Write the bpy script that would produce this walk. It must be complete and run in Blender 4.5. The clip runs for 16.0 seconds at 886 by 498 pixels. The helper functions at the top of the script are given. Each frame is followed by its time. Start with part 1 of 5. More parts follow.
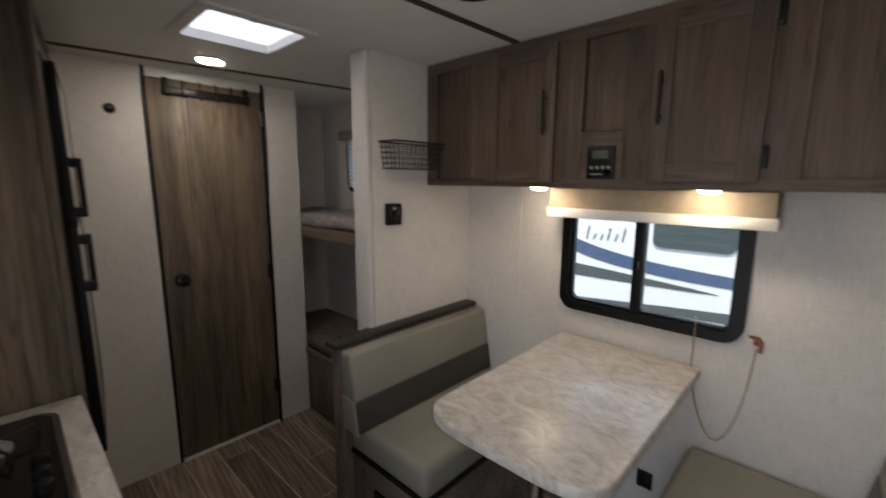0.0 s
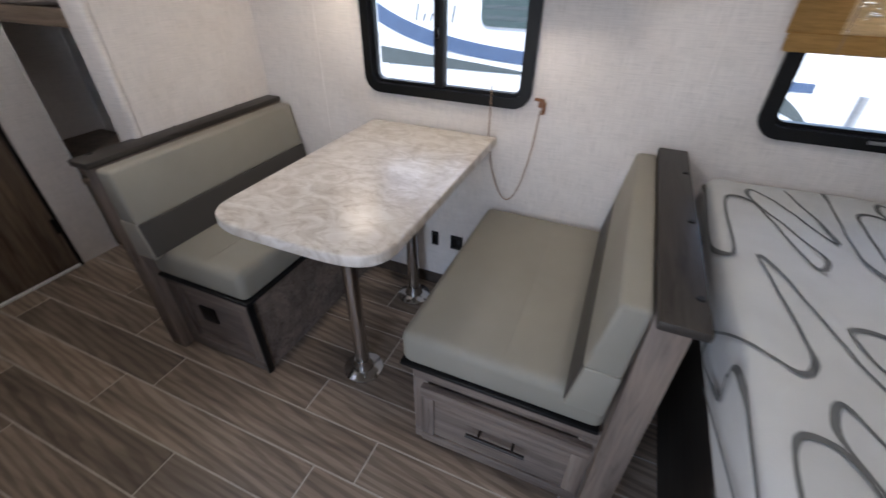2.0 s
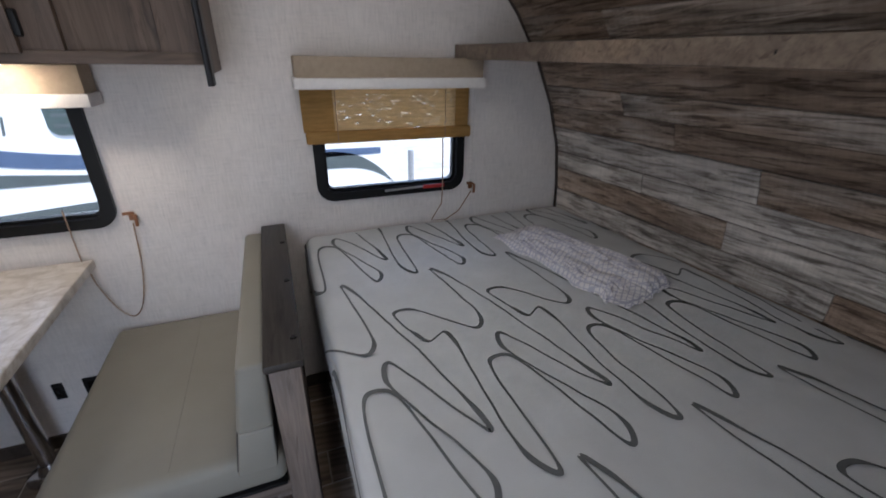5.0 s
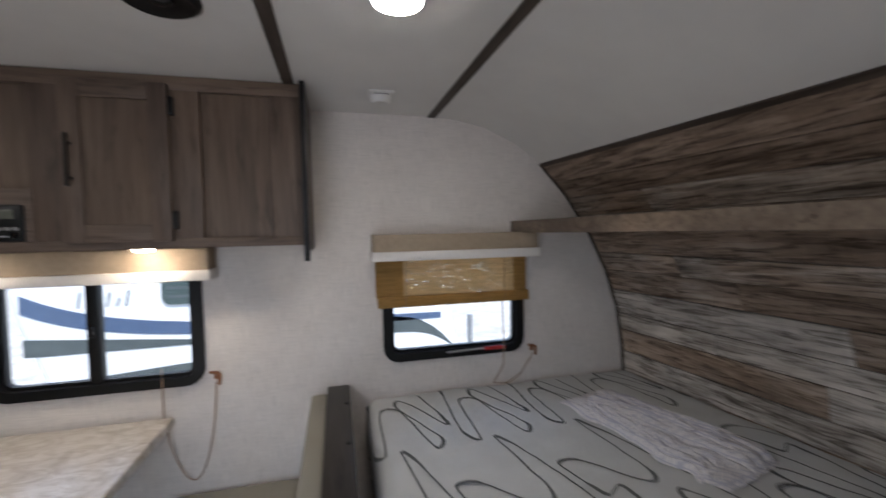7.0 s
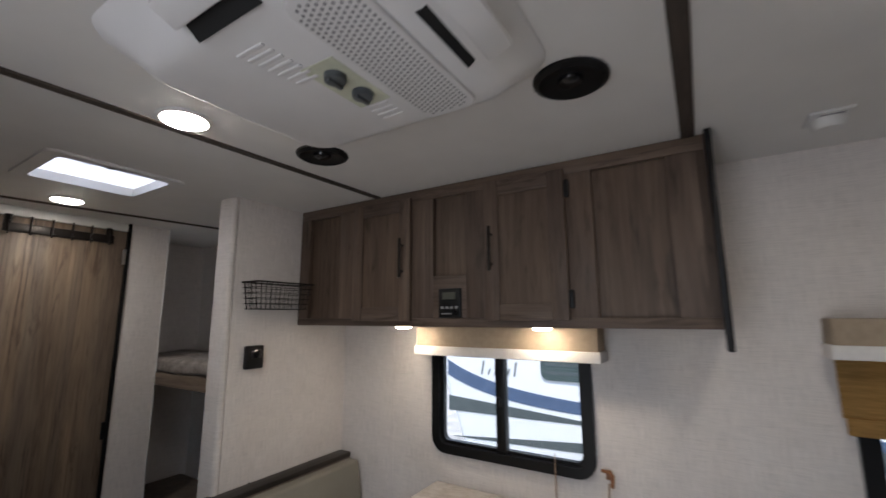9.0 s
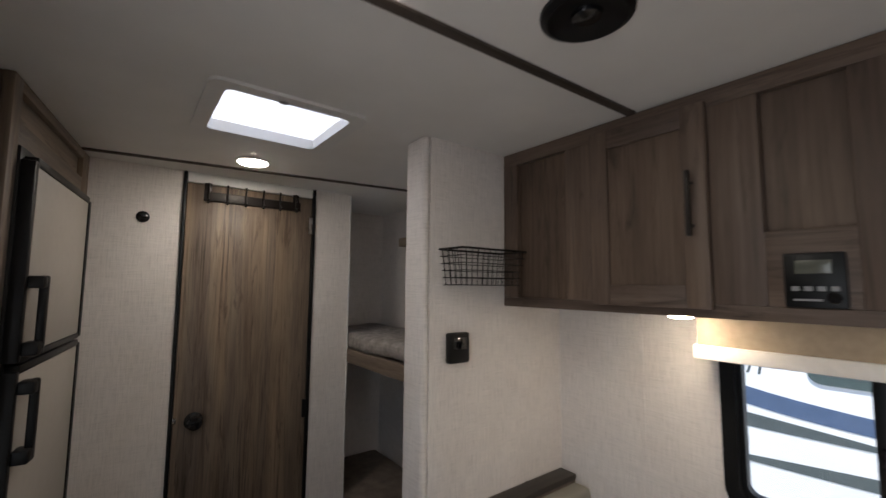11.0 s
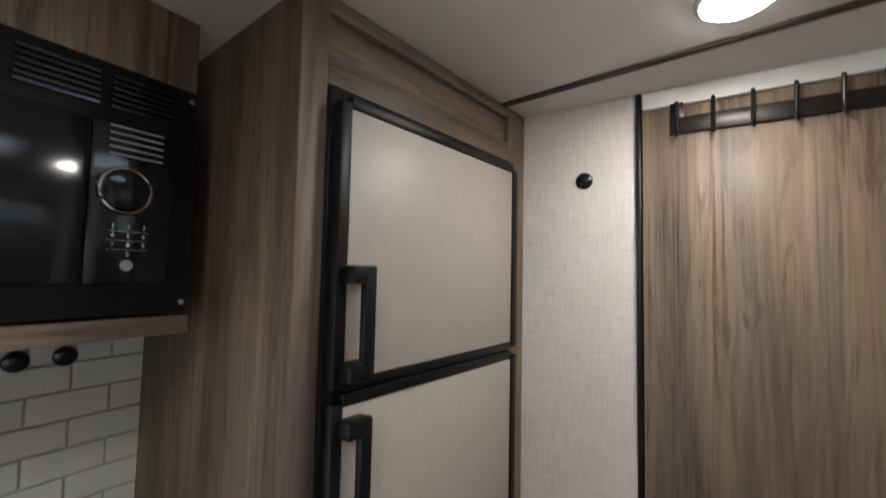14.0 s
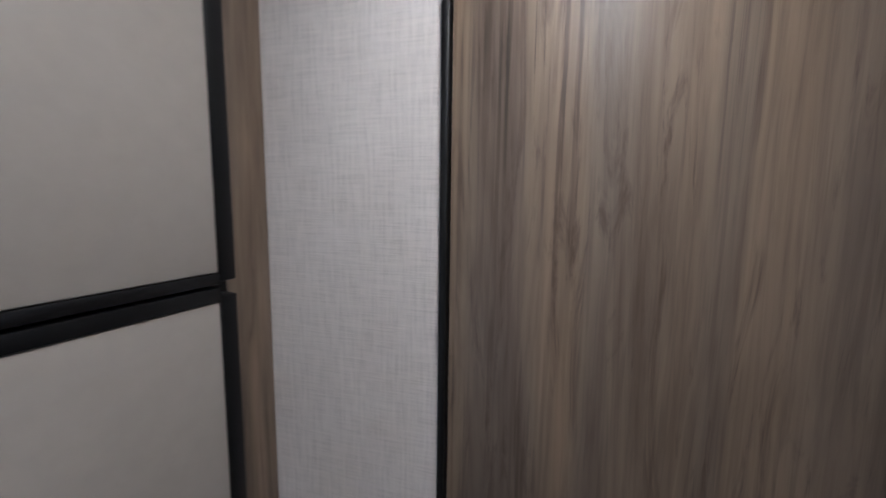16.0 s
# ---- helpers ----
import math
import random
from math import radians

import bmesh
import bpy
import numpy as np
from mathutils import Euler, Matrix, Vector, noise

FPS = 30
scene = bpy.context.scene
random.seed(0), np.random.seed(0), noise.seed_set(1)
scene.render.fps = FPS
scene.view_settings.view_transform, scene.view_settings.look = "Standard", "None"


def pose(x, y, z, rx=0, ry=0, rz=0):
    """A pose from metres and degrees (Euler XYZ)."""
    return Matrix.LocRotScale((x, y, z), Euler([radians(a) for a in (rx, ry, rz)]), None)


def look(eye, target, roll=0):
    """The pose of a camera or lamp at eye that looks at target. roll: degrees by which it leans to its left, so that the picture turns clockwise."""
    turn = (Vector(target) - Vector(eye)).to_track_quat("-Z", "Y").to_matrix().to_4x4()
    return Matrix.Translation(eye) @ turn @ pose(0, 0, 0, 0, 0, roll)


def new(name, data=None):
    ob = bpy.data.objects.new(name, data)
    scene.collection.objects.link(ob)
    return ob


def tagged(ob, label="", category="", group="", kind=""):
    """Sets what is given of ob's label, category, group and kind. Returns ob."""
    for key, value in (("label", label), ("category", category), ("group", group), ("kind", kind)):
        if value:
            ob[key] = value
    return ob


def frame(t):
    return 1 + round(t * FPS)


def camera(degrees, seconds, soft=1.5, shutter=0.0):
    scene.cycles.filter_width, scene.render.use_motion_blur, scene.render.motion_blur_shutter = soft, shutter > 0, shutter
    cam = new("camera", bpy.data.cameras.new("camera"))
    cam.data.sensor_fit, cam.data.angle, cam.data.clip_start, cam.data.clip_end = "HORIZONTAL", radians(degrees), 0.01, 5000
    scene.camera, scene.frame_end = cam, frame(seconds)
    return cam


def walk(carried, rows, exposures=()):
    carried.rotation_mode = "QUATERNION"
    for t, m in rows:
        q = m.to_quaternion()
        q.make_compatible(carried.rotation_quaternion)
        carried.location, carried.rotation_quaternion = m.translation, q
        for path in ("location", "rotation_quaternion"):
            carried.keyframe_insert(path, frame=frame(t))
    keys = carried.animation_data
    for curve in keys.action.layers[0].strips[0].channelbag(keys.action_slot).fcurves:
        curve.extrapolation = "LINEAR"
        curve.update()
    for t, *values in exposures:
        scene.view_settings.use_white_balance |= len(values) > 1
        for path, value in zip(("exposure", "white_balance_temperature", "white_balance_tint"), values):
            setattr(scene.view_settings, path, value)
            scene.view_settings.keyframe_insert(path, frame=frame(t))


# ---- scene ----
cam = camera(93.9, 16.0, shutter=0.5)

PATH = [
    (0, (0.144, 0.119, 1.472), (-1.206, 1.559, 1.148), 0.4),
    (0.5, (0.149, 0.178, 1.465), (-0.988, 1.729, 0.917), 0.1),
    (1, (0.175, 0.229, 1.434), (-0.826, 1.751, 0.608), 0.1),
    (1.5, (0.217, 0.269, 1.359), (-0.62, 1.734, 0.285), 0.4),
    (2, (0.28, 0.288, 1.363), (-0.359, 1.798, 0.218), 0.7),
    (2.5, (0.367, 0.276, 1.399), (-0.027, 1.87, 0.257), 0.2),
    (3, (0.408, 0.235, 1.452), (0.323, 1.865, 0.296), 0.2),
    (3.5, (0.445, 0.204, 1.465), (0.527, 1.845, 0.325), -0.3),
    (4, (0.495, 0.178, 1.482), (0.792, 1.829, 0.393), -0.7),
    (4.2, (0.518, 0.168, 1.485), (0.938, 1.809, 0.422), -0.7),
    (6.3, (0.513, 0.004, 1.483), (1.319, 1.807, 1.164), -1.3),
    (6.5, (0.506, 0.0, 1.475), (1.297, 1.821, 1.236), -1.3),
    (7, (0.48, 0.048, 1.487), (0.972, 1.984, 1.402), -1.2),
    (7.5, (0.439, 0.128, 1.507), (0.484, 2.127, 1.489), -1.2),
    (8, (0.445, 0.144, 1.493), (-0.042, 2.081, 1.603), -1.1),
    (8.5, (0.428, 0.141, 1.501), (-0.39, 1.939, 1.814), -0.8),
    (9, (0.333, 0.211, 1.489), (-0.707, 1.889, 1.81), -0.3),
    (9.5, (0.177, 0.335, 1.511), (-1.036, 1.893, 1.829), 0.3),
    (10, (0.03, 0.391, 1.513), (-1.397, 1.773, 1.737), 0.5),
    (10.2, (-0.008, 0.404, 1.515), (-1.497, 1.723, 1.717), 0.5),
    (12.3, (-0.699, 0.585, 1.528), (-2.462, 1.516, 1.692), 0.5),
    (12.5, (-0.758, 0.609, 1.536), (-2.643, 1.26, 1.688), 1.0),
    (13, (-0.915, 0.603, 1.558), (-2.906, 0.468, 1.685), 1.7),
    (13.5, (-1.022, 0.681, 1.574), (-2.866, -0.084, 1.681), 1.3),
    (14, (-1.085, 0.751, 1.525), (-2.778, -0.309, 1.64), 1.2),
    (14.5, (-1.164, 0.827, 1.438), (-2.821, -0.293, 1.477), 1.0),
    (15, (-1.299, 0.849, 1.41), (-2.997, -0.2, 1.284), 0.8),
    (15.5, (-1.507, 0.777, 1.448), (-3.182, 0.116, 1.286), 0.5),
    (16, (-1.639, 0.789, 1.459), (-3.596, 0.197, 1.2), 0.7),
]
EXPOSURES = [(0, 1.3, 6350, 11), (1.0, 1.32, 6150, 13), (2.0, 1.95, 5850, 14), (2.5, 1.98, 5750, 14), (3.5, 1.7, 5650, 14), (4.2, 1.6, 5650, 14), (6.5, 1.75, 6000, 13), (7.5, 1.3, 5950, 13), (8.0, 1.2, 5950, 13), (9.0, 1.33, 6050, 13), (12.3, 1.7, 6250, 11), (13.5, 2.5, 5950, 10), (15.0, 2.35, 5650, 11), (16, 2.1, 5250, 13)]
walk(cam, [(t, look(eye, target, roll)) for t, eye, target, roll in PATH], EXPOSURES)

# ---- world and light ----
world = bpy.data.worlds.new("sky_world")
scene.world = world
world.use_nodes = True
wn = world.node_tree
sky = wn.nodes.new("ShaderNodeTexSky")
sky.sky_type, sky.sun_disc = "NISHITA", False
sky.sun_elevation, sky.sun_rotation = radians(66), radians(20)
wn.links.new(sky.outputs[0], wn.nodes["Background"].inputs[0])
wn.nodes["Background"].inputs[1].default_value = 0.15
sun = new("sun", bpy.data.lights.new("sun", "SUN"))
sun.data.energy, sun.data.angle, sun.data.color = 3.0, radians(0.6), (1, 0.95, 0.88)
sun.matrix_world = look((1.2, -3.8, 9), (0, 0, 0))

# added area lamp standing in for sky light at an assumed, unseen entrance opening
door_fill = new("door_fill_lamp", bpy.data.lights.new("door_fill_lamp", "AREA"))
door_fill.data.shape, door_fill.data.size, door_fill.data.size_y = "RECTANGLE", 0.6, 1.7
door_fill.data.energy, door_fill.data.color = 2.0, (0.95, 0.98, 1.0)
door_fill.matrix_world = look((-0.05, -0.47, 0.95), (-0.05, 1.0, 0.9))


# ---- material tools ----
def material(name, rough=0.5, metal=0.0, spec=0.5):
    m = bpy.data.materials.new(name)
    m.use_nodes = True
    b = m.node_tree.nodes["Principled BSDF"]
    b.inputs["Roughness"].default_value = rough
    b.inputs["Metallic"].default_value = metal
    b.inputs["Specular IOR Level"].default_value = spec
    return m, m.node_tree, b


def coords(nt, scale=(1, 1, 1), rot=(0, 0, 0), per_object=False):
    tc, mp = nt.nodes.new("ShaderNodeTexCoord"), nt.nodes.new("ShaderNodeMapping")
    mp.inputs["Scale"].default_value = scale
    mp.inputs["Rotation"].default_value = rot
    nt.links.new(tc.outputs["Object"], mp.inputs[0])
    if per_object:
        info, mul = nt.nodes.new("ShaderNodeObjectInfo"), nt.nodes.new("ShaderNodeMath")
        mul.operation = "MULTIPLY"
        mul.inputs[1].default_value = 37.0
        nt.links.new(info.outputs["Random"], mul.inputs[0])
        nt.links.new(mul.outputs[0], mp.inputs["Location"])
    return mp.outputs[0]


def noise_of(nt, vec, scale, detail=3.0, rough=0.55, distort=0.0):
    n = nt.nodes.new("ShaderNodeTexNoise")
    n.inputs["Scale"].default_value = scale
    n.inputs["Detail"].default_value = detail
    n.inputs["Roughness"].default_value = rough
    n.inputs["Distortion"].default_value = distort
    nt.links.new(vec, n.inputs["Vector"])
    return n.outputs[0]


def ramp(nt, fac, stops):
    r = nt.nodes.new("ShaderNodeValToRGB")
    e = r.color_ramp.elements
    while len(e) < len(stops):
        e.new(0.5)
    for el, (p, c) in zip(e, stops):
        el.position = p
        el.color = (*c, 1) if len(c) == 3 else c
    nt.links.new(fac, r.inputs[0])
    return r.outputs[0]


def mixed(nt, a, b, fac, mode="MIX"):
    x = nt.nodes.new("ShaderNodeMix")
    x.data_type, x.blend_type = "RGBA", mode
    for sock, v in ((0, fac), (6, a), (7, b)):
        if isinstance(v, (int, float)):
            x.inputs[sock].default_value = v
        elif isinstance(v, tuple):
            x.inputs[sock].default_value = (*v, 1)
        else:
            nt.links.new(v, x.inputs[sock])
    return x.outputs[2]


def bumped(nt, bsdf, height, strength=0.2, dist=0.002):
    b = nt.nodes.new("ShaderNodeBump")
    b.inputs["Strength"].default_value = strength
    b.inputs["Distance"].default_value = dist
    nt.links.new(height, b.inputs["Height"])
    nt.links.new(b.outputs[0], bsdf.inputs["Normal"])


def plain(name, color, rough=0.5, metal=0.0, vary=0.08, scale=12.0, bump=0.05, spec=0.5):
    m, nt, b = material(name, rough, metal, spec)
    v = coords(nt)
    n = noise_of(nt, v, scale, 4)
    dark = tuple(c * (1 - vary) for c in color)
    nt.links.new(ramp(nt, n, [(0.3, dark), (0.7, tuple(min(1, c * (1 + vary)) for c in color))]), b.inputs["Base Color"])
    bumped(nt, b, noise_of(nt, v, scale * 14, 2), bump, 0.001)
    return m


def wood(name, dark, mid, light, axis=2, rough=0.55, fine=1.0, contrast=1.0, per_object=True, knots=True, streak=0.0):
    m, nt, b = material(name, rough + 0.08, 0, 0.35)
    sc = [13.0 * fine, 13.0 * fine, 13.0 * fine]
    sc[axis] = 0.8 * fine
    v = coords(nt, tuple(sc), per_object=per_object)
    broad = noise_of(nt, v, 1.0, 8, 0.66, 1.6)
    sc2 = [115.0 * fine, 115.0 * fine, 115.0 * fine]
    sc2[axis] = 4.5 * fine
    v2 = coords(nt, tuple(sc2), per_object=per_object)
    grain = noise_of(nt, v2, 1.0, 3, 0.6, 0.4)
    col = ramp(nt, broad, [(0.5 - 0.2 / contrast, dark), (0.5, mid), (0.5 + 0.18 / contrast, light)])
    g = ramp(nt, grain, [(0.36, (0.55, 0.53, 0.52)), (0.52, (1.0, 1.0, 1.0)), (0.7, (1.1, 1.1, 1.1))])
    col = mixed(nt, col, g, 0.38, "MULTIPLY")
    sc4 = [4.0, 4.0, 4.0]
    sc4[axis] = 1.1
    tone = noise_of(nt, coords(nt, tuple(sc4), per_object=per_object), 1.0, 4, 0.6, 0.5)
    col = mixed(nt, col, ramp(nt, tone, [(0.32, (0.68, 0.66, 0.66)), (0.52, (1.0, 0.99, 0.97)), (0.7, (1.25, 1.2, 1.12))]), 1.0, "MULTIPLY")
    if knots:
        sc3 = [26.0, 26.0, 26.0]
        sc3[axis] = 3.0
        k = noise_of(nt, coords(nt, tuple(sc3), per_object=per_object), 1.0, 5, 0.7, 1.2)
        col = mixed(nt, col, ramp(nt, k, [(0.32, (0.38, 0.35, 0.34)), (0.46, (1, 1, 1))]), 0.75, "MULTIPLY")
    if streak:
        # clustered dark pore lines and broad board-like tones
        sc5 = [85.0, 85.0, 85.0]
        sc5[axis] = 1.7
        pores = noise_of(nt, coords(nt, tuple(sc5), per_object=per_object), 1.0, 4, 0.65, 0.8)
        sc6 = [7.0, 7.0, 7.0]
        sc6[axis] = 0.9
        where = noise_of(nt, coords(nt, tuple(sc6), per_object=per_object), 1.0, 4, 0.6, 0.6)
        lines = ramp(nt, pores, [(0.40, (0.36, 0.35, 0.36)), (0.5, (1, 1, 1))])
        col = mixed(nt, col, mixed(nt, (1.0, 1.0, 1.0), lines, ramp(nt, where, [(0.45, (0, 0, 0)), (0.62, (streak, streak, streak))])), 1.0, "MULTIPLY")
        sc7 = [11.0, 11.0, 11.0]
        sc7[axis] = 0.12
        boards = noise_of(nt, coords(nt, tuple(sc7), per_object=per_object), 1.0, 1, 0.4)
        col = mixed(nt, col, ramp(nt, boards, [(0.38, (0.8, 0.8, 0.83)), (0.5, (1, 1, 1)), (0.62, (1.12, 1.08, 1.02))]), 1.0, "MULTIPLY")
    nt.links.new(col, b.inputs["Base Color"])
    bumped(nt, b, grain, 0.18, 0.0015)
    return m


def emitter(name, color, strength):
    m = bpy.data.materials.new(name)
    m.use_nodes = True
    nt = m.node_tree
    nt.nodes.remove(nt.nodes["Principled BSDF"])
    e = nt.nodes.new("ShaderNodeEmission")
    e.inputs[0].default_value, e.inputs[1].default_value = (*color, 1), strength
    nt.links.new(e.outputs[0], nt.nodes["Material Output"].inputs[0])
    return m


def linen(name, base, amount=0.075):
    m, nt, b = material(name, 0.75, 0, 0.25)
    warp = noise_of(nt, coords(nt, (200, 200, 14)), 1.0, 3, 0.65)
    weft = noise_of(nt, coords(nt, (16, 16, 480)), 1.0, 3, 0.65)
    patch = noise_of(nt, coords(nt), 5.0, 3)
    thread = mixed(nt, warp, weft, 0.5)
    lo = tuple(c * (1 - amount * 1.6) for c in base)
    col = ramp(nt, thread, [(0.38, lo), (0.5, base), (0.63, tuple(min(0.95, c * (1 + amount)) for c in base))])
    col = mixed(nt, col, ramp(nt, patch, [(0.3, (0.93, 0.92, 0.91)), (0.7, (1, 1, 1))]), 1.0, "MULTIPLY")
    nt.links.new(col, b.inputs["Base Color"])
    bumped(nt, b, thread, 0.25, 0.001)
    return m


# ---- materials ----
M_WALL = linen("linen_wallpaper", (0.735, 0.692, 0.662), 0.09)
M_CEIL = plain("white_ceiling_panel", (0.76, 0.745, 0.715), 0.6, 0, 0.03, 6, 0.05)
M_TRIMWHITE = plain("white_vinyl", (0.72, 0.71, 0.69), 0.4, 0, 0.03)
M_CAB = wood("walnut_laminate", (0.092, 0.064, 0.048), (0.122, 0.087, 0.066), (0.153, 0.112, 0.086), 2, 0.45)
M_CABH = wood("walnut_laminate_rail", (0.092, 0.064, 0.048), (0.122, 0.087, 0.066), (0.153, 0.112, 0.086), 0, 0.45)
M_CABIN = wood("walnut_laminate_panel", (0.078, 0.051, 0.036), (0.111, 0.077, 0.055), (0.142, 0.1, 0.072), 2, 0.42)
M_FCAB = wood("grey_brown_laminate", (0.112, 0.084, 0.063), (0.18, 0.139, 0.106), (0.238, 0.188, 0.145), 2, 0.45, streak=0.6)
M_FCABH = wood("grey_brown_laminate_rail", (0.112, 0.084, 0.063), (0.18, 0.139, 0.106), (0.238, 0.188, 0.145), 0, 0.45)
M_DOOR = wood("door_laminate", (0.112, 0.083, 0.061), (0.172, 0.132, 0.099), (0.225, 0.176, 0.132), 2, 0.4, 1.0, 1.0, streak=1.0)
M_BENCH = wood("bench_laminate", (0.14, 0.11, 0.092), (0.21, 0.17, 0.145), (0.27, 0.225, 0.195), 0, 0.5)
M_BENCHV = wood("bench_laminate_upright", (0.14, 0.11, 0.092), (0.21, 0.17, 0.145), (0.27, 0.225, 0.195), 2, 0.5)
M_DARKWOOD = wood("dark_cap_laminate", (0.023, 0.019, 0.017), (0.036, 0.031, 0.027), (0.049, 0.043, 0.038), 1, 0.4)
M_STRIP = wood("brown_batten", (0.048, 0.036, 0.029), (0.068, 0.053, 0.043), (0.088, 0.070, 0.058), 1, 0.55)
M_BLACK = plain("black_plastic", (0.006, 0.006, 0.0065), 0.42, 0, 0.2, 12, 0.05, 0.25)
M_GLOSSBLACK = plain("gloss_black_plastic", (0.008, 0.008, 0.009), 0.12, 0, 0.1, 12, 0.0)
M_BLACKMETAL = plain("black_bronze_metal", (0.022, 0.018, 0.016), 0.35, 0.6, 0.2)
M_CHROME = plain("chrome", (0.62, 0.61, 0.6), 0.14, 1.0, 0.05, 20, 0.0)
M_VINYL = plain("taupe_vinyl", (0.265, 0.248, 0.208), 0.62, 0, 0.06, 5, 0.25)
M_VINYLDARK = plain("dark_brown_vinyl", (0.045, 0.041, 0.036), 0.5, 0, 0.1, 7, 0.25)
M_FRIDGE = plain("champagne_fridge_panel", (0.395, 0.358, 0.312), 0.45, 0, 0.03, 40, 0.12)
M_SHADEFAB = plain("tan_shade_fabric", (0.36, 0.285, 0.205), 0.8, 0, 0.08, 60, 0.4)
M_WHITEFAB = plain("white_trim_fabric", (0.75, 0.72, 0.69), 0.7, 0, 0.04, 60, 0.3)
M_AC = plain("white_ac_plastic", (0.8, 0.79, 0.78), 0.45, 0, 0.02, 10, 0.03)
M_CORD = plain("tan_cord", (0.32, 0.22, 0.15), 0.8, 0, 0.1)
M_AMBER = plain("amber_plastic_hook", (0.22, 0.09, 0.035), 0.35, 0, 0.15)
M_RED = plain("red_plastic", (0.4, 0.02, 0.02), 0.4)
M_GREY = plain("grey_steel", (0.35, 0.35, 0.35), 0.4, 0.5)
M_DARK = plain("dark_void", (0.01, 0.01, 0.01), 0.8)
M_GROUT = plain("light_grout", (0.45, 0.40, 0.345), 0.85, 0, 0.1, 30, 0.3)
M_TILEGROUT = plain("pale_tile_joint", (0.52, 0.52, 0.50), 0.7)
M_TILE = plain("white_gloss_tile", (0.68, 0.68, 0.65), 0.2, 0, 0.03, 8, 0.03)
M_LAMP = emitter("lamp_diffuser", (1.0, 0.9, 0.75), 34.0)
M_UNDER = emitter("under_cabinet_lamp", (1.0, 0.83, 0.6), 44.0)
M_DISPLAY = plain("lcd_display", (0.10, 0.105, 0.085), 0.2)
M_LABEL = plain("pale_green_label", (0.62, 0.64, 0.5), 0.5, 0, 0.06, 60)
M_KNOB = plain("dark_grey_knob", (0.09, 0.1, 0.105), 0.35)
M_PRINTLIGHT = plain("pale_print", (0.5, 0.5, 0.5), 0.5)
M_PRINT = plain("grey_print", (0.25, 0.25, 0.25), 0.5)


def marble():
    m, nt, b = material("marbled_laminate", 0.3, 0, 0.5)
    v = coords(nt, (1, 1, 1), (0, 0, radians(35)))
    v2 = coords(nt, (1.0, 1.5, 1), (0, 0, radians(-40)))
    cloud = noise_of(nt, v2, 9.0, 8, 0.62, 2.0)
    vein = noise_of(nt, v2, 5.0, 7, 0.55, 2.6)
    col = ramp(nt, cloud, [(0.3, (0.40, 0.35, 0.30)), (0.44, (0.51, 0.465, 0.415)), (0.56, (0.61, 0.57, 0.525)), (0.72, (0.68, 0.65, 0.61))])
    line = ramp(nt, vein, [(0.465, (1, 1, 1)), (0.495, (0.62, 0.55, 0.48)), (0.515, (1.0, 1.0, 1.0))])
    col = mixed(nt, col, line, 0.45, "MULTIPLY")
    nt.links.new(col, b.inputs["Base Color"])
    bumped(nt, b, noise_of(nt, v, 300, 2), 0.05, 0.0005)
    return m


M_MARBLE = marble()


def floor_wood():
    m, nt, b = material("wood_look_plank", 0.42, 0, 0.4)
    v = coords(nt, (0.9, 9.5, 9), per_object=True)
    broad = noise_of(nt, v, 1.0, 5, 0.62, 1.4)
    fine = noise_of(nt, coords(nt, (4, 110, 9), per_object=True), 1.0, 3, 0.6, 0.5)
    w = nt.nodes.new("ShaderNodeTexWave")
    w.wave_type, w.rings_direction = "RINGS", "Z"
    w.inputs["Scale"].default_value, w.inputs["Distortion"].default_value = 3.2, 7.0
    w.inputs["Detail"].default_value, w.inputs["Detail Scale"].default_value = 2.5, 0.9
    nt.links.new(coords(nt, (0.55, 4.5, 4), per_object=True), w.inputs["Vector"])
    col = ramp(nt, broad, [(0.3, (0.15, 0.115, 0.09)), (0.5, (0.27, 0.212, 0.163)), (0.7, (0.39, 0.315, 0.248))])
    col = mixed(nt, col, ramp(nt, w.outputs[1], [(0.2, (0.58, 0.56, 0.54)), (0.6, (1, 1, 1))]), 0.75, "MULTIPLY")
    col = mixed(nt, col, ramp(nt, fine, [(0.36, (0.6, 0.58, 0.56)), (0.58, (1, 1, 1))]), 0.4, "MULTIPLY")
    info = nt.nodes.new("ShaderNodeObjectInfo")
    tone = ramp(nt, info.outputs["Random"], [(0.0, (0.72, 0.71, 0.70)), (0.5, (0.95, 0.94, 0.93)), (1.0, (1.15, 1.12, 1.08))])
    col = mixed(nt, col, tone, 1.0, "MULTIPLY")
    nt.links.new(col, b.inputs["Base Color"])
    bumped(nt, b, fine, 0.2, 0.001)
    return m


M_FLOOR = floor_wood()


